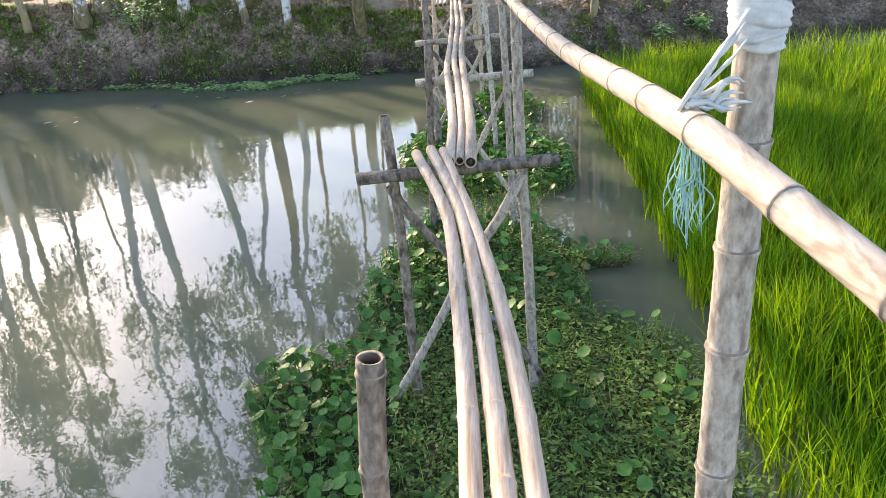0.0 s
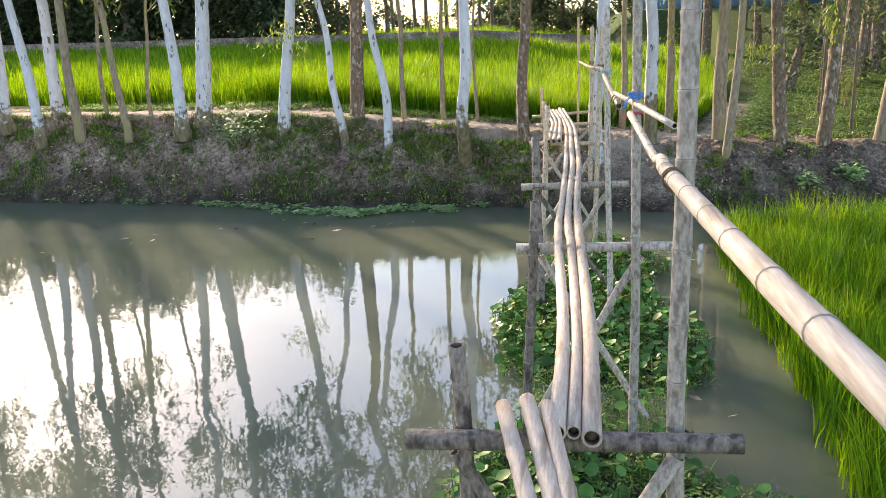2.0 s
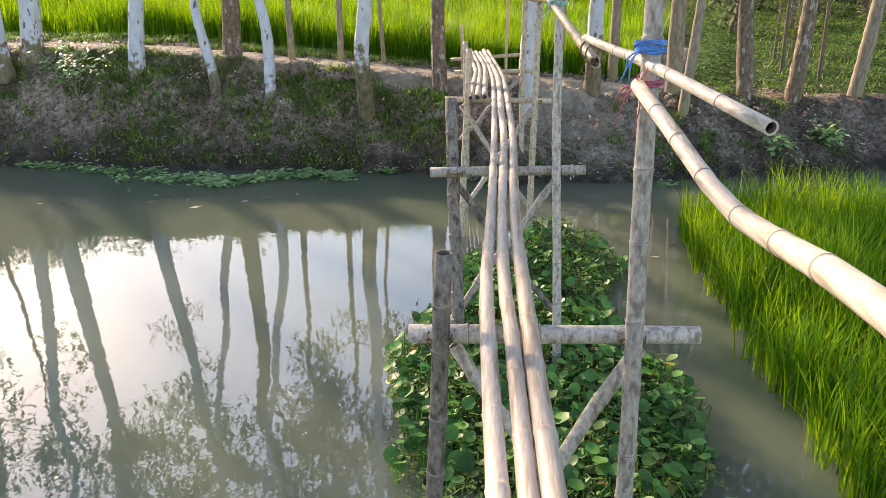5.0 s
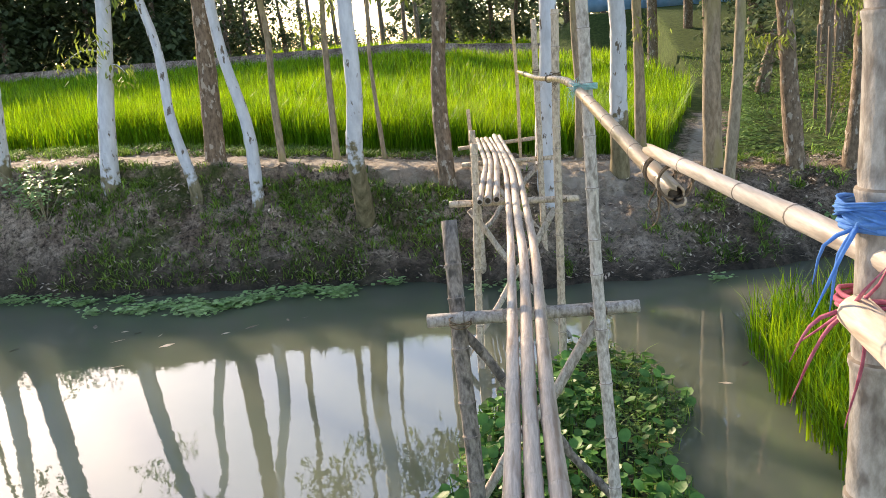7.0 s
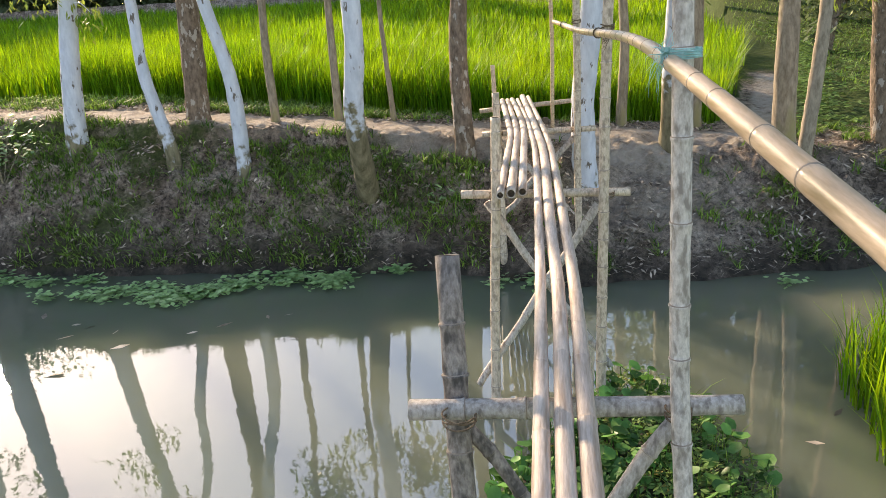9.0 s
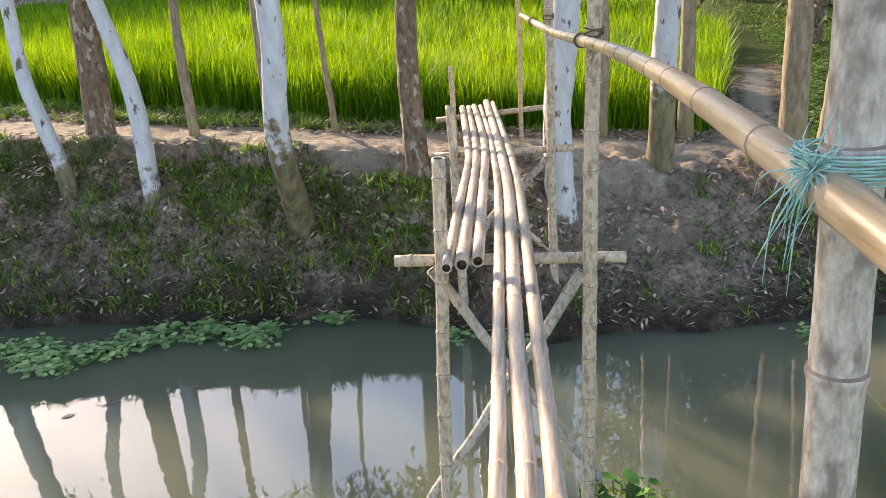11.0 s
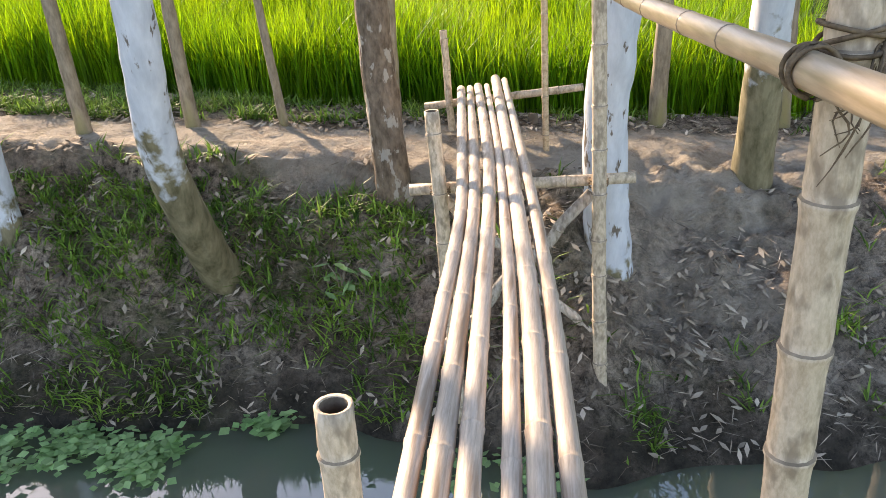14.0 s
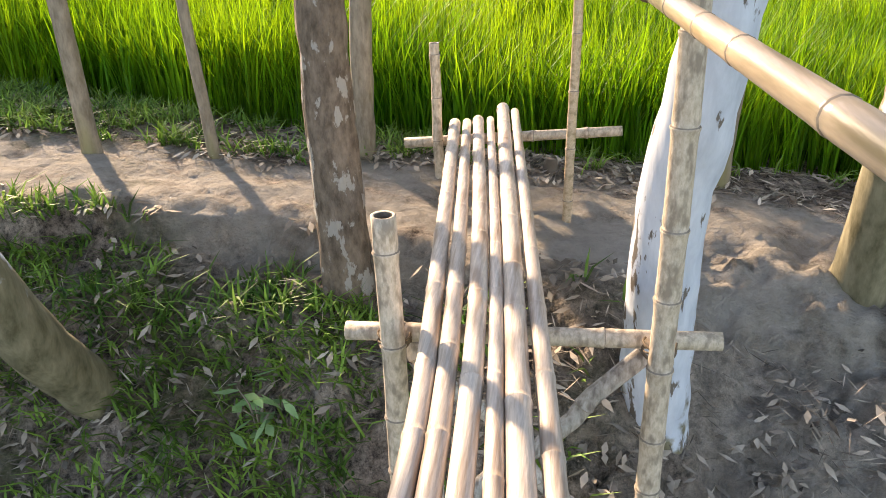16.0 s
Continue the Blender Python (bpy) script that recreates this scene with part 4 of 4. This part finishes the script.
# ---- distant trees ----
def far_tree(x, y, height, spread, seed, cards=700, low=0.15, leaf=0.5):
    g = np.random.default_rng(seed)
    z = ground_height(x, y)
    t = thing("distant_tree", "dark leafy tree at the edge of the fields", "tree", "distant trees", at=(x, y, z))
    lean = g.normal(size=2) * 0.4
    v, f = tube([(0, 0, -0.3), (lean[0] * 0.4, 0, height * 0.4), (lean[0], lean[1], height * 0.92)], [0.22, 0.15, 0.04], 7, 0.05, seed, 0.6)
    part("trunk", mesh_from("trunk", v, f, M_BROWNBARK, True), t)
    cents = []
    for _ in range(max(6, cards // 45)):
        q = g.uniform(low, 1)
        a, r = g.uniform(0, 2 * math.pi), spread * math.sqrt(g.uniform(0, 1)) * math.sin(0.35 + 2.4 * (q - low) / (1 - low) * 0.95)
        o = np.array((math.cos(a) * r + lean[0] * q, math.sin(a) * r, height * q))
        cents.append(o + g.normal(size=(45, 3)) * spread * 0.2)
    part("crown", quads_mesh("crown", leaf_cards(np.vstack(cents), leaf, leaf * 0.55, 0.6), 2, M_FARLEAF), t)


for k in range(18):
    x = -52 + k * 1.85 + (k * 53 % 7) * 0.2
    far_tree(x, 54 + (k * 29 % 11) * 0.9, 10 + (k * 17 % 5) + 3.0 * math.exp(-((x + 36) / 5) ** 2), 3.2, 100 + k, 5000, 0.03, 0.5)
for k in range(5):
    far_tree(-18.5 + k * 0.9, 58 + k * 1.3, 5.5 + k % 3, 1.5, 120 + k, 700, 0.2, 0.3)
for k in range(9):
    far_tree(-17.5 + k * 1.25 + (k * 31 % 5) * 0.2, 76 + (k * 13 % 5), 11 + k % 4, 1.4, 140 + k, 320, 0.5, 0.3)
for k in range(4):
    far_tree(-4.6 + k * 1.5, 64 + k * 1.2, 7.5 + k % 3, 1.8, 150 + k, 1500, 0.06, 0.4)
for k in range(12):
    far_tree(3.5 + k * 2.6 + (k * 31 % 5) * 0.3, 62 + (k * 23 % 9) - (8 if k > 5 else 0), 13 + k % 4, 3.0, 160 + k, 2600, 0.08, 0.42)
for k in range(6):
    far_tree(5.5 + k * 2.4, 40 + (k * 7 % 4) * 1.7, 18 + k % 3, 4.2, 300 + k, 4600, 0.36, 0.42)
for k in range(14):
    far_tree(6.5 + k * 0.9 + (k % 3) * 0.4, 29 + (k * 5 % 7) * 2.3, 2.2 + (k * 3 % 4) * 0.4, 1.1, 320 + k, 420, 0.02, 0.22)
for k in range(16):
    far_tree(8.5 + k * 1.5 + (k * 3 % 4) * 0.3, 30 + (k * 7 % 5) * 2.4, 12 + (k * 5 % 4) * 1.3, 2.6, 180 + k, 2600, 0.30, 0.34)
for k in range(40):
    x = -130 + k * 6.5
    if x < -44 or x > -14:
        far_tree(x, 110 + (k * 37 % 17) * 2, 9 + (k * 17 % 5), 6.0, 200 + k, 900, 0.02, 1.3)
for k in range(22):
    far_tree(-150 + k * 7.0, 285 + (k * 37 % 13) * 3, 7 + (k * 17 % 4), 5.5, 260 + k, 420, 0.02, 1.6)


# ---- blue tarpaulin fence and tin shed ----
def tarp_fence(x0, x1, y, z, h):
    t = thing("tarpaulin_fence", "blue tarpaulin sheet fence on wooden stakes", "fence", at=(x0, y, z))
    n = int((x1 - x0) / 0.15)
    v = []
    for i in range(n + 1):
        x = i * 0.15
        sag = 0.06 * math.sin(x * 1.9)
        w = 0.05 * math.sin(x * 7) + 0.04 * math.sin(x * 3.1)
        v += [(x, w, 0.05), (x, w * 0.5 + 0.01, h * 0.5), (x, 0.0, h + sag)]
    f = [(i * 3 + k, (i + 1) * 3 + k, (i + 1) * 3 + k + 1, i * 3 + k + 1) for i in range(n) for k in range(2)]
    sh = part("sheet", mesh_from("sheet", v, f, M_TARP, True), t)
    sol = sh.modifiers.new("thick", "SOLIDIFY")
    sol.thickness = 0.01
    for i in range(int((x1 - x0) / 2) + 1):
        vv, ff = tube([(i * 2, 0.08, -0.3), (i * 2 + 0.03, 0.08, h + 0.25)], [0.045, 0.035], 7, 0.04, i)
        part("stake", mesh_from("stake", vv, ff, M_WOOD, True), t)


tarp_fence(3.4, 21.4, 56, ground_height(12, 56) - 0.03, 1.3)


def shed(x, y, w, d, h):
    z = ground_height(x, y)
    t = thing("tin_shed", "grey corrugated tin shed with a pitched roof", "shed", at=(x, y, z))

    def sheet(p, q, up, name):
        n = 60
        p, q, up = np.array(p, float), np.array(q, float), np.array(up, float)
        nrm = np.cross(q - p, up)
        nrm /= np.linalg.norm(nrm)
        v = []
        for i in range(n + 1):
            c = p + (q - p) * i / n + nrm * 0.03 * (i % 2)
            v += [c, c + up]
        ob = part(name, mesh_from(name, v, [(2 * i, 2 * i + 2, 2 * i + 3, 2 * i + 1) for i in range(n)], M_TIN), t)
        s_ = ob.modifiers.new("thick", "SOLIDIFY")
        s_.thickness = 0.01
    sheet((0, 0, 0), (w, 0, 0), (0, 0, h), "wall_panel")
    sheet((0, d, 0), (0, 0, 0), (0, 0, h), "wall_panel")
    sheet((w, 0, 0), (w, d, 0), (0, 0, h), "wall_panel")
    sheet((-0.3, -0.4, h - 0.1), (w + 0.3, -0.4, h - 0.1), (0, d / 2 + 0.4, 1.1), "roof_panel")
    sheet((w + 0.3, d + 0.4, h - 0.1), (-0.3, d + 0.4, h - 0.1), (0, -d / 2 - 0.4, 1.1), "roof_panel")


shed(8.0, 62, 4, 4, 2.4)

# ---- young guarded saplings on the lawn ----
for k, (x, y) in enumerate(((5.6, 21.6), (6.0, 23.4), (6.9, 25.0), (5.9, 20.4), (7.6, 22.6))):
    t = thing("stake", "thin dark wooden stake standing in the grass", "stake", "stakes on the lawn", at=(x, y, ground_height(x, y)))
    v, f = tube([(0, 0, -0.2), (0.03 * (k % 3 - 1), 0, 1.0), (0.05 * (k % 3 - 1), 0, 1.9)], [0.04, 0.035, 0.03], 7, 0.05, k)
    part("shaft", mesh_from("shaft", v, f, M_WOOD, True), t)


# ---- plants on and round the bridge ----
VEG_Y = [1.0, 4.0, 5.0, 5.4, 5.7, 6.1, 6.9, 7.1, 7.5, 8.1, 8.7, 9.3, 10.1, 10.8, 11.0, 11.9, 13.0, 14.0, 14.35]
VEG_L = [-1.0, -0.96, -1.37, -1.1, -0.65, -0.65, -0.7, -0.6, -0.5, -0.33, -0.15, -0.42, -0.55, -0.68, -0.62, -0.4, -0.13, 0.4, 0.6]
VEG_R = [1.9, 1.85, 1.95, 1.9, 1.9, 1.3, 1.2, 1.95, 1.2, 0.95, 1.0, 1.5, 1.5, 1.55, 1.3, 1.05, 1.4, 1.1, 0.8]


def in_mat(x, y, grow=0.0):
    if not 1.0 < y < 14.35:
        return False
    w = 0.12 * wobble(x, y, 2.2, 4) + 0.06 * wobble(x, y, 6, 5)
    return np.interp(y, VEG_Y, VEG_L) - grow + w < x < np.interp(y, VEG_Y, VEG_R) + grow - w


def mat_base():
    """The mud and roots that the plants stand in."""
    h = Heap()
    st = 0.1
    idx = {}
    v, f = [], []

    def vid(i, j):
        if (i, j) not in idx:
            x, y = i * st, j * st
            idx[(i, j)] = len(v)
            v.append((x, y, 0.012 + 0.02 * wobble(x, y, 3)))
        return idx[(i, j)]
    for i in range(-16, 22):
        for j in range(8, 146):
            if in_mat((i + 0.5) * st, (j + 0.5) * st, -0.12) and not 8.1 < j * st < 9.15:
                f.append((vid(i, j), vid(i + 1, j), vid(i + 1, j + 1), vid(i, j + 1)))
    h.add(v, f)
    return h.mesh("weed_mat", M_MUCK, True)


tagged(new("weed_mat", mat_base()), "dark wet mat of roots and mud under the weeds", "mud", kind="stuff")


def hyacinth_here(x, y):
    if y < 5.8:
        return 0.95 if x < -0.25 else 0.10
    if y < 8.1:
        return 0.8 if x < 0.6 else 0.35
    if y < 9.2:
        return 0.10
    return 0.9 if y < 12.4 or x < 0.6 else 0.35


def disc_leaves(p, size, stalk):
    """Round cupped leaves on short stalks: 8-sided, with the rim raised."""
    h_v, h_f = [], []
    n0 = 0
    for x, y in p:
        r = size * rng.uniform(0.55, 1.2)
        z = stalk * rng.uniform(0.35, 1.3)
        az, tilt = rng.uniform(0, 2 * math.pi), rng.uniform(0.1, 0.85)
        m = Matrix.Translation((x, y, z)) @ Matrix.Rotation(az, 4, "Z") @ Matrix.Rotation(tilt, 4, "Y")
        ring = [Vector((0.0, 0.0, 0.0))] + [Vector((r * (1.08 if q == 0 else 1) * math.cos(q * math.pi / 4), 0.9 * r * math.sin(q * math.pi / 4), 0.18 * r + 0.05 * r * math.cos(q * math.pi))) for q in range(8)]
        h_v += [m @ c for c in ring]
        h_f += [(n0, n0 + 1 + q, n0 + 1 + (q + 1) % 8) for q in range(8)]
        n0 += 9
        c = m @ Vector((-0.9 * r, 0, 0))
        h_v += [(c.x - 0.004, c.y, c.z), (c.x + 0.004, c.y, c.z), (c.x * 0.5 + x * 0.5 + 0.006, y, 0.0), (c.x * 0.5 + x * 0.5 - 0.006, y, 0.0)]
        h_f.append((n0, n0 + 1, n0 + 2, n0 + 3))
        n0 += 4
    return h_v, h_f


hp = scatter(-1.6, 2.1, 1.0, 14.4, 270, lambda x, y: in_mat(x, y, 0.04) and rng.uniform() < hyacinth_here(x, y))
cut = rng.uniform(size=len(hp)) < 0.07
near_leaf = (hp[:, 0] < -0.15) & (hp[:, 1] > 3.6) & (hp[:, 1] < 6.0) & ~cut
near_leaf &= np.cumsum(near_leaf) <= 300
v, f = disc_leaves(hp[~cut & ~near_leaf], 0.054, 0.15)
tagged(new("water_hyacinth", mesh_from("water_hyacinth", v, f, M_HYA, True)), "glossy round-leaved water hyacinth floating under the bridge", "water hyacinth", kind="stuff")
v, f = disc_leaves(hp[cut], 0.045, 0.08)
tagged(new("yellowed_hyacinth", mesh_from("yellowed_hyacinth", v, f, M_HYAY, True)), "yellowing water hyacinth leaves among the green ones", "water hyacinth", kind="stuff")

wp = scatter(-1.5, 2.2, 1.0, 14.4, 2300, lambda x, y: in_mat(x, y, 0.03) and rng.uniform() > 0.75 * hyacinth_here(x, y) and (not 8.1 < y < 9.2 or rng.uniform() < 0.22))
wz = rng.uniform(0.02, 0.16, len(wp))
tagged(new("creeping_weed", quads_mesh("creeping_weed", leaf_cards(np.column_stack([wp, wz]), 0.05, 0.02, 0.15), 2, M_WEED)), "low creeping weed with small green leaves", "weed", kind="stuff")
gp = scatter(-1.2, 2.1, 1.0, 14.4, 300, lambda x, y: in_mat(x, y, 0.06) and rng.uniform() > 0.8 * hyacinth_here(x, y))
tagged(new("mat_grass", quads_mesh("mat_grass", blades(np.column_stack([gp, np.full(len(gp), 0.01)]), 0.17 * rng.uniform(0.5, 1.4, len(gp)), 0.006, 0.9, 3, 0.7), 3, M_GRASS)), "short grass growing through the weed mat", "grass", kind="stuff")


# ---- bank plants and litter ----
def on_ground(p, up=0.0):
    return np.column_stack([p, [ground_height(x, y) + up for x, y in p]])


def grass_keep(x, y):
    s = y - waterline(x)
    if s < 0.05 or y > field_edge(x) + 0.3 or path_amount(x, y) > 0.35:
        return False
    dens = 0.30 + 1.3 * wobble(x, y, 0.9, 2) + 1.9 * wobble(x, y, 2.5, 6) + 2.2 * wobble(x, y, 7.0, 9)
    if -2.3 < x < -0.8 and 0.35 < s < 1.25:
        dens += 0.7
    elif -6.5 < x < -0.7 and s < 1.4:
        dens += 0.22
    if x > -0.7:
        dens -= 0.95
    if s < 1.4 and x < -6.5:
        dens -= 0.25
    return rng.uniform() < dens


gp = scatter(-13, 5.5, 16.4, 20.6, 2300, grass_keep)
gv = blades(on_ground(gp, -0.01), 0.115 * rng.uniform(0.4, 1.5, len(gp)), 0.015, 1.0, 2, 0.9)
tagged(new("bank_grass", quads_mesh("bank_grass", gv, 2, M_GRASS)), "patchy short green grass on the clay bank", "grass", kind="stuff")
lp = scatter(-13, 6, 16.5, 20.2, 520, lambda x, y: y - waterline(x) > 0.05 and rng.uniform() < (0.5 if x < 0.6 else 0.3) + 1.3 * wobble(x, y, 1.3, 11) and path_amount(x, y) < 0.9)
lv = leaf_cards(on_ground(lp, 0.03), 0.085, 0.026, 0.3)
tagged(new("leaf_litter", quads_mesh("leaf_litter", lv, 2, M_DEAD)), "dry brown fallen leaves scattered over the bank", "leaf litter", kind="stuff")
sp = scatter(-13, 6, 16.5, 20.2, 900, lambda x, y: y - waterline(x) > 0.03 and rng.uniform() < 0.45 + 0.8 * wobble(x, y, 1.7, 21) and path_amount(x, y) < 0.7)
tagged(new("dry_stalks", quads_mesh("dry_stalks", leaf_cards(on_ground(sp, 0.02), 0.12, 0.0055, 0.15), 2, M_DEAD)), "thin dry stalks and twigs lying on the bank", "twigs", kind="stuff")
lw = scatter(5.4, 16, 19.5, 40, 60, lambda x, y: x > far_path(y) + 0.4)
tagged(new("lawn_grass", quads_mesh("lawn_grass", blades(on_ground(lw, -0.01), 0.12 * rng.uniform(0.5, 1.5, len(lw)), 0.02, 0.8, 2, 0.6), 2, M_GRASS)), "short grass lawn beside the footpath", "grass", kind="stuff")

ew = scatter(3.0, 9, 19.4, 30, 700, lambda x, y: rng.uniform() < 0.9 - abs(x - far_path(y) - 0.75) * 2.2 + 0.6 * wobble(x, y, 2.0, 5))
eh = rng.uniform(0.0, 1.0, len(ew)) ** 1.4 * np.array([0.16 + 0.42 * max(0, 0.6 - abs(x - far_path(y) - 0.75)) for x, y in ew])
ep = on_ground(ew, 0.02)
ep[:, 2] += eh
tagged(new("path_edge_weed", quads_mesh("path_edge_weed", leaf_cards(ep, 0.085, 0.04, 0.2), 2, M_WEED)), "dark leafy weeds growing along the edge of the footpath", "weed", kind="stuff")
bw = scatter(4.0, 16, 19.6, 36, 110, lambda x, y: x > far_path(y) + 0.6 and rng.uniform() < 0.6 + wobble(x, y, 1.2, 31))
tagged(new("lawn_weed", quads_mesh("lawn_weed", leaf_cards(on_ground(bw, 0.07), 0.10, 0.06, 0.2), 2, M_WEED)), "broad-leaved low weeds spread through the lawn", "weed", kind="stuff")


def bush(x, y, r, h, n_, seed, label, material, leaf=(0.09, 0.04)):
    g = np.random.default_rng(seed)
    z = ground_height(x, y)
    t = thing("shrub", label, "shrub", at=(x, y, z))
    cents = []
    for k in range(10):
        a = g.uniform(0, 2 * math.pi)
        e = np.array((math.cos(a) * r * g.uniform(0.2, 1), math.sin(a) * r * g.uniform(0.2, 1), h * g.uniform(0.5, 1)))
        vv, ff = tube([(0, 0, -0.05), e * 0.5 + (0, 0, 0.06), e], [0.010, 0.006, 0.002], 5, 0, k, 0.08)
        part("stem", mesh_from("stem", vv, ff, M_GREYBARK, True), t)
        cents.append(e * g.uniform(0.35, 1.05, (n_ // 10, 1)) + g.normal(size=(n_ // 10, 3)) * 0.07)
    part("foliage", quads_mesh("foliage", leaf_cards(np.vstack(cents), leaf[0], leaf[1], 0.3), 2, material), t)


bush(-6.95, 17.75, 0.65, 0.85, 420, 1, "leafy pale green shrub on the bank edge", M_CRESS)
bush(-1.25, 17.58, 0.10, 0.24, 30, 2, "small broad-leaved seedling on the bank slope", M_CRESS, (0.12, 0.04))
bush(4.3, 17.6, 0.3, 0.4, 90, 3, "small bright green weed at the water's edge", M_CRESS, (0.14, 0.06))


def floating(cx, cy, rx, ry, n_, label):
    m_ = max(3, n_ // 45)
    clumps = np.stack([cx + rng.normal(size=m_) * rx * 0.6, cy + rng.normal(size=m_) * ry * 0.45], 1)
    p = clumps[rng.integers(0, m_, n_)] + rng.normal(size=(n_, 2)) * np.array((0.085, 0.06))
    p = p[p[:, 1] < [waterline(x) + 0.1 for x in p[:, 0]]]
    v_ = leaf_cards(np.column_stack([p, rng.uniform(0.008, 0.09, len(p))]), 0.075, 0.055, 0.0)
    tagged(new("floating_weed", quads_mesh("floating_weed", v_, 2, M_CRESS)), label, "weed", "floating weeds", "stuff")


for cx, cy, rx, ry, n_ in ((-4.35, 16.3, 0.6, 0.35, 1000), (-3.4, 16.4, 0.35, 0.3, 420), (-2.45, 16.65, 0.25, 0.28, 380), (-1.65, 16.95, 0.2, 0.1, 120), (-5.6, 16.6, 0.5, 0.12, 260),
                           (-7.2, 16.85, 0.6, 0.15, 260), (-8.8, 17.0, 0.6, 0.12, 200), (-3.0, 16.75, 0.5, 0.1, 220), (-0.2, 16.6, 0.3, 0.12, 140), (2.5, 16.5, 0.15, 0.06, 30), (-10.6, 17.1, 0.6, 0.1, 160)):
    floating(cx, cy, rx, ry, n_, "patch of pale green weed floating at the bank")
fl = np.array([(-6.97, 14.15), (-6.1, 14.95), (-7.6, 14.1), (-4.6, 15.2), (-3.9, 15.0), (-3.2, 15.4), (-2.6, 15.7), (-5.2, 15.6), (-8.5, 13.2), (1.55, 8.64), (-4.2, 14.4), (1.9, 13.5)])
fl = np.vstack([fl, fl + rng.normal(size=fl.shape) * 0.25])
tagged(new("floating_leaves", quads_mesh("floating_leaves", leaf_cards(np.column_stack([fl, np.full(len(fl), 0.006)]), 0.14, 0.05, 0.0), 2, M_DEAD)), "dry leaves floating on the pond", "leaf", kind="stuff")

for k, (x, y, r, hh) in enumerate(((5.9, 22.4, 0.6, 1.7), (6.9, 24.4, 0.7, 1.5), (7.9, 23.2, 0.6, 1.6), (5.2, 17.9, 0.25, 0.35))):
    bush(x, y, r, hh, 360, 20 + k, "leafy young sapling standing in the grass" if k < 3 else "small green weed on the clay bank", M_CRESS if k == 3 else M_SPRAY, (0.12, 0.045))
sv, sf = tube([(0, 0, -0.1), (0.005, 0, 0.05), (0.01, 0, 0.09)], [0.055, 0.05, 0.042], 10, 0.08, 3, 0.03)
stump = tagged(new("stump", mesh_from("stump", sv, sf, M_WOOD, True)), "small cut wooden stump on the trodden path", "stump")
stump.location = (0.02, 19.56, ground_height(0.02, 19.56))

# ---- the nearest hyacinth leaves, one by one ----
clump = thing("water_hyacinth_clump", "thick clump of glossy round water hyacinth leaves beside the bridge", "water hyacinth", at=(-0.7, 4.8, 0.0))
ring = [(0.0, 0.0, 0.0)] + [((1.08 if q == 0 else 1) * math.cos(q * math.pi / 6), 0.9 * math.sin(q * math.pi / 6), 0.16 + 0.05 * math.cos(q * math.pi)) for q in range(12)]
leaf_mesh = mesh_from("leaf", ring + [(-0.98, -0.05, 0.1), (-0.98, 0.05, 0.1), (-0.9, 0.06, -2.4), (-0.9, -0.06, -2.4)], [(0, 1 + q, 1 + (q + 1) % 12) for q in range(12)] + [(13, 14, 15, 16)], M_HYA, True)
for x, y in hp[near_leaf][:300]:
    ob = part("leaf", leaf_mesh, clump)
    s = 0.047 * rng.uniform(0.6, 1.25)
    ob.matrix_basis = Matrix.Translation((x + 0.7, y - 4.8, rng.uniform(0.07, 0.22))) @ Matrix.Rotation(rng.uniform(0, 6.28), 4, "Z") @ Matrix.Rotation(rng.uniform(0.1, 1.15), 4, "Y") @ Matrix.Scale(s, 4)
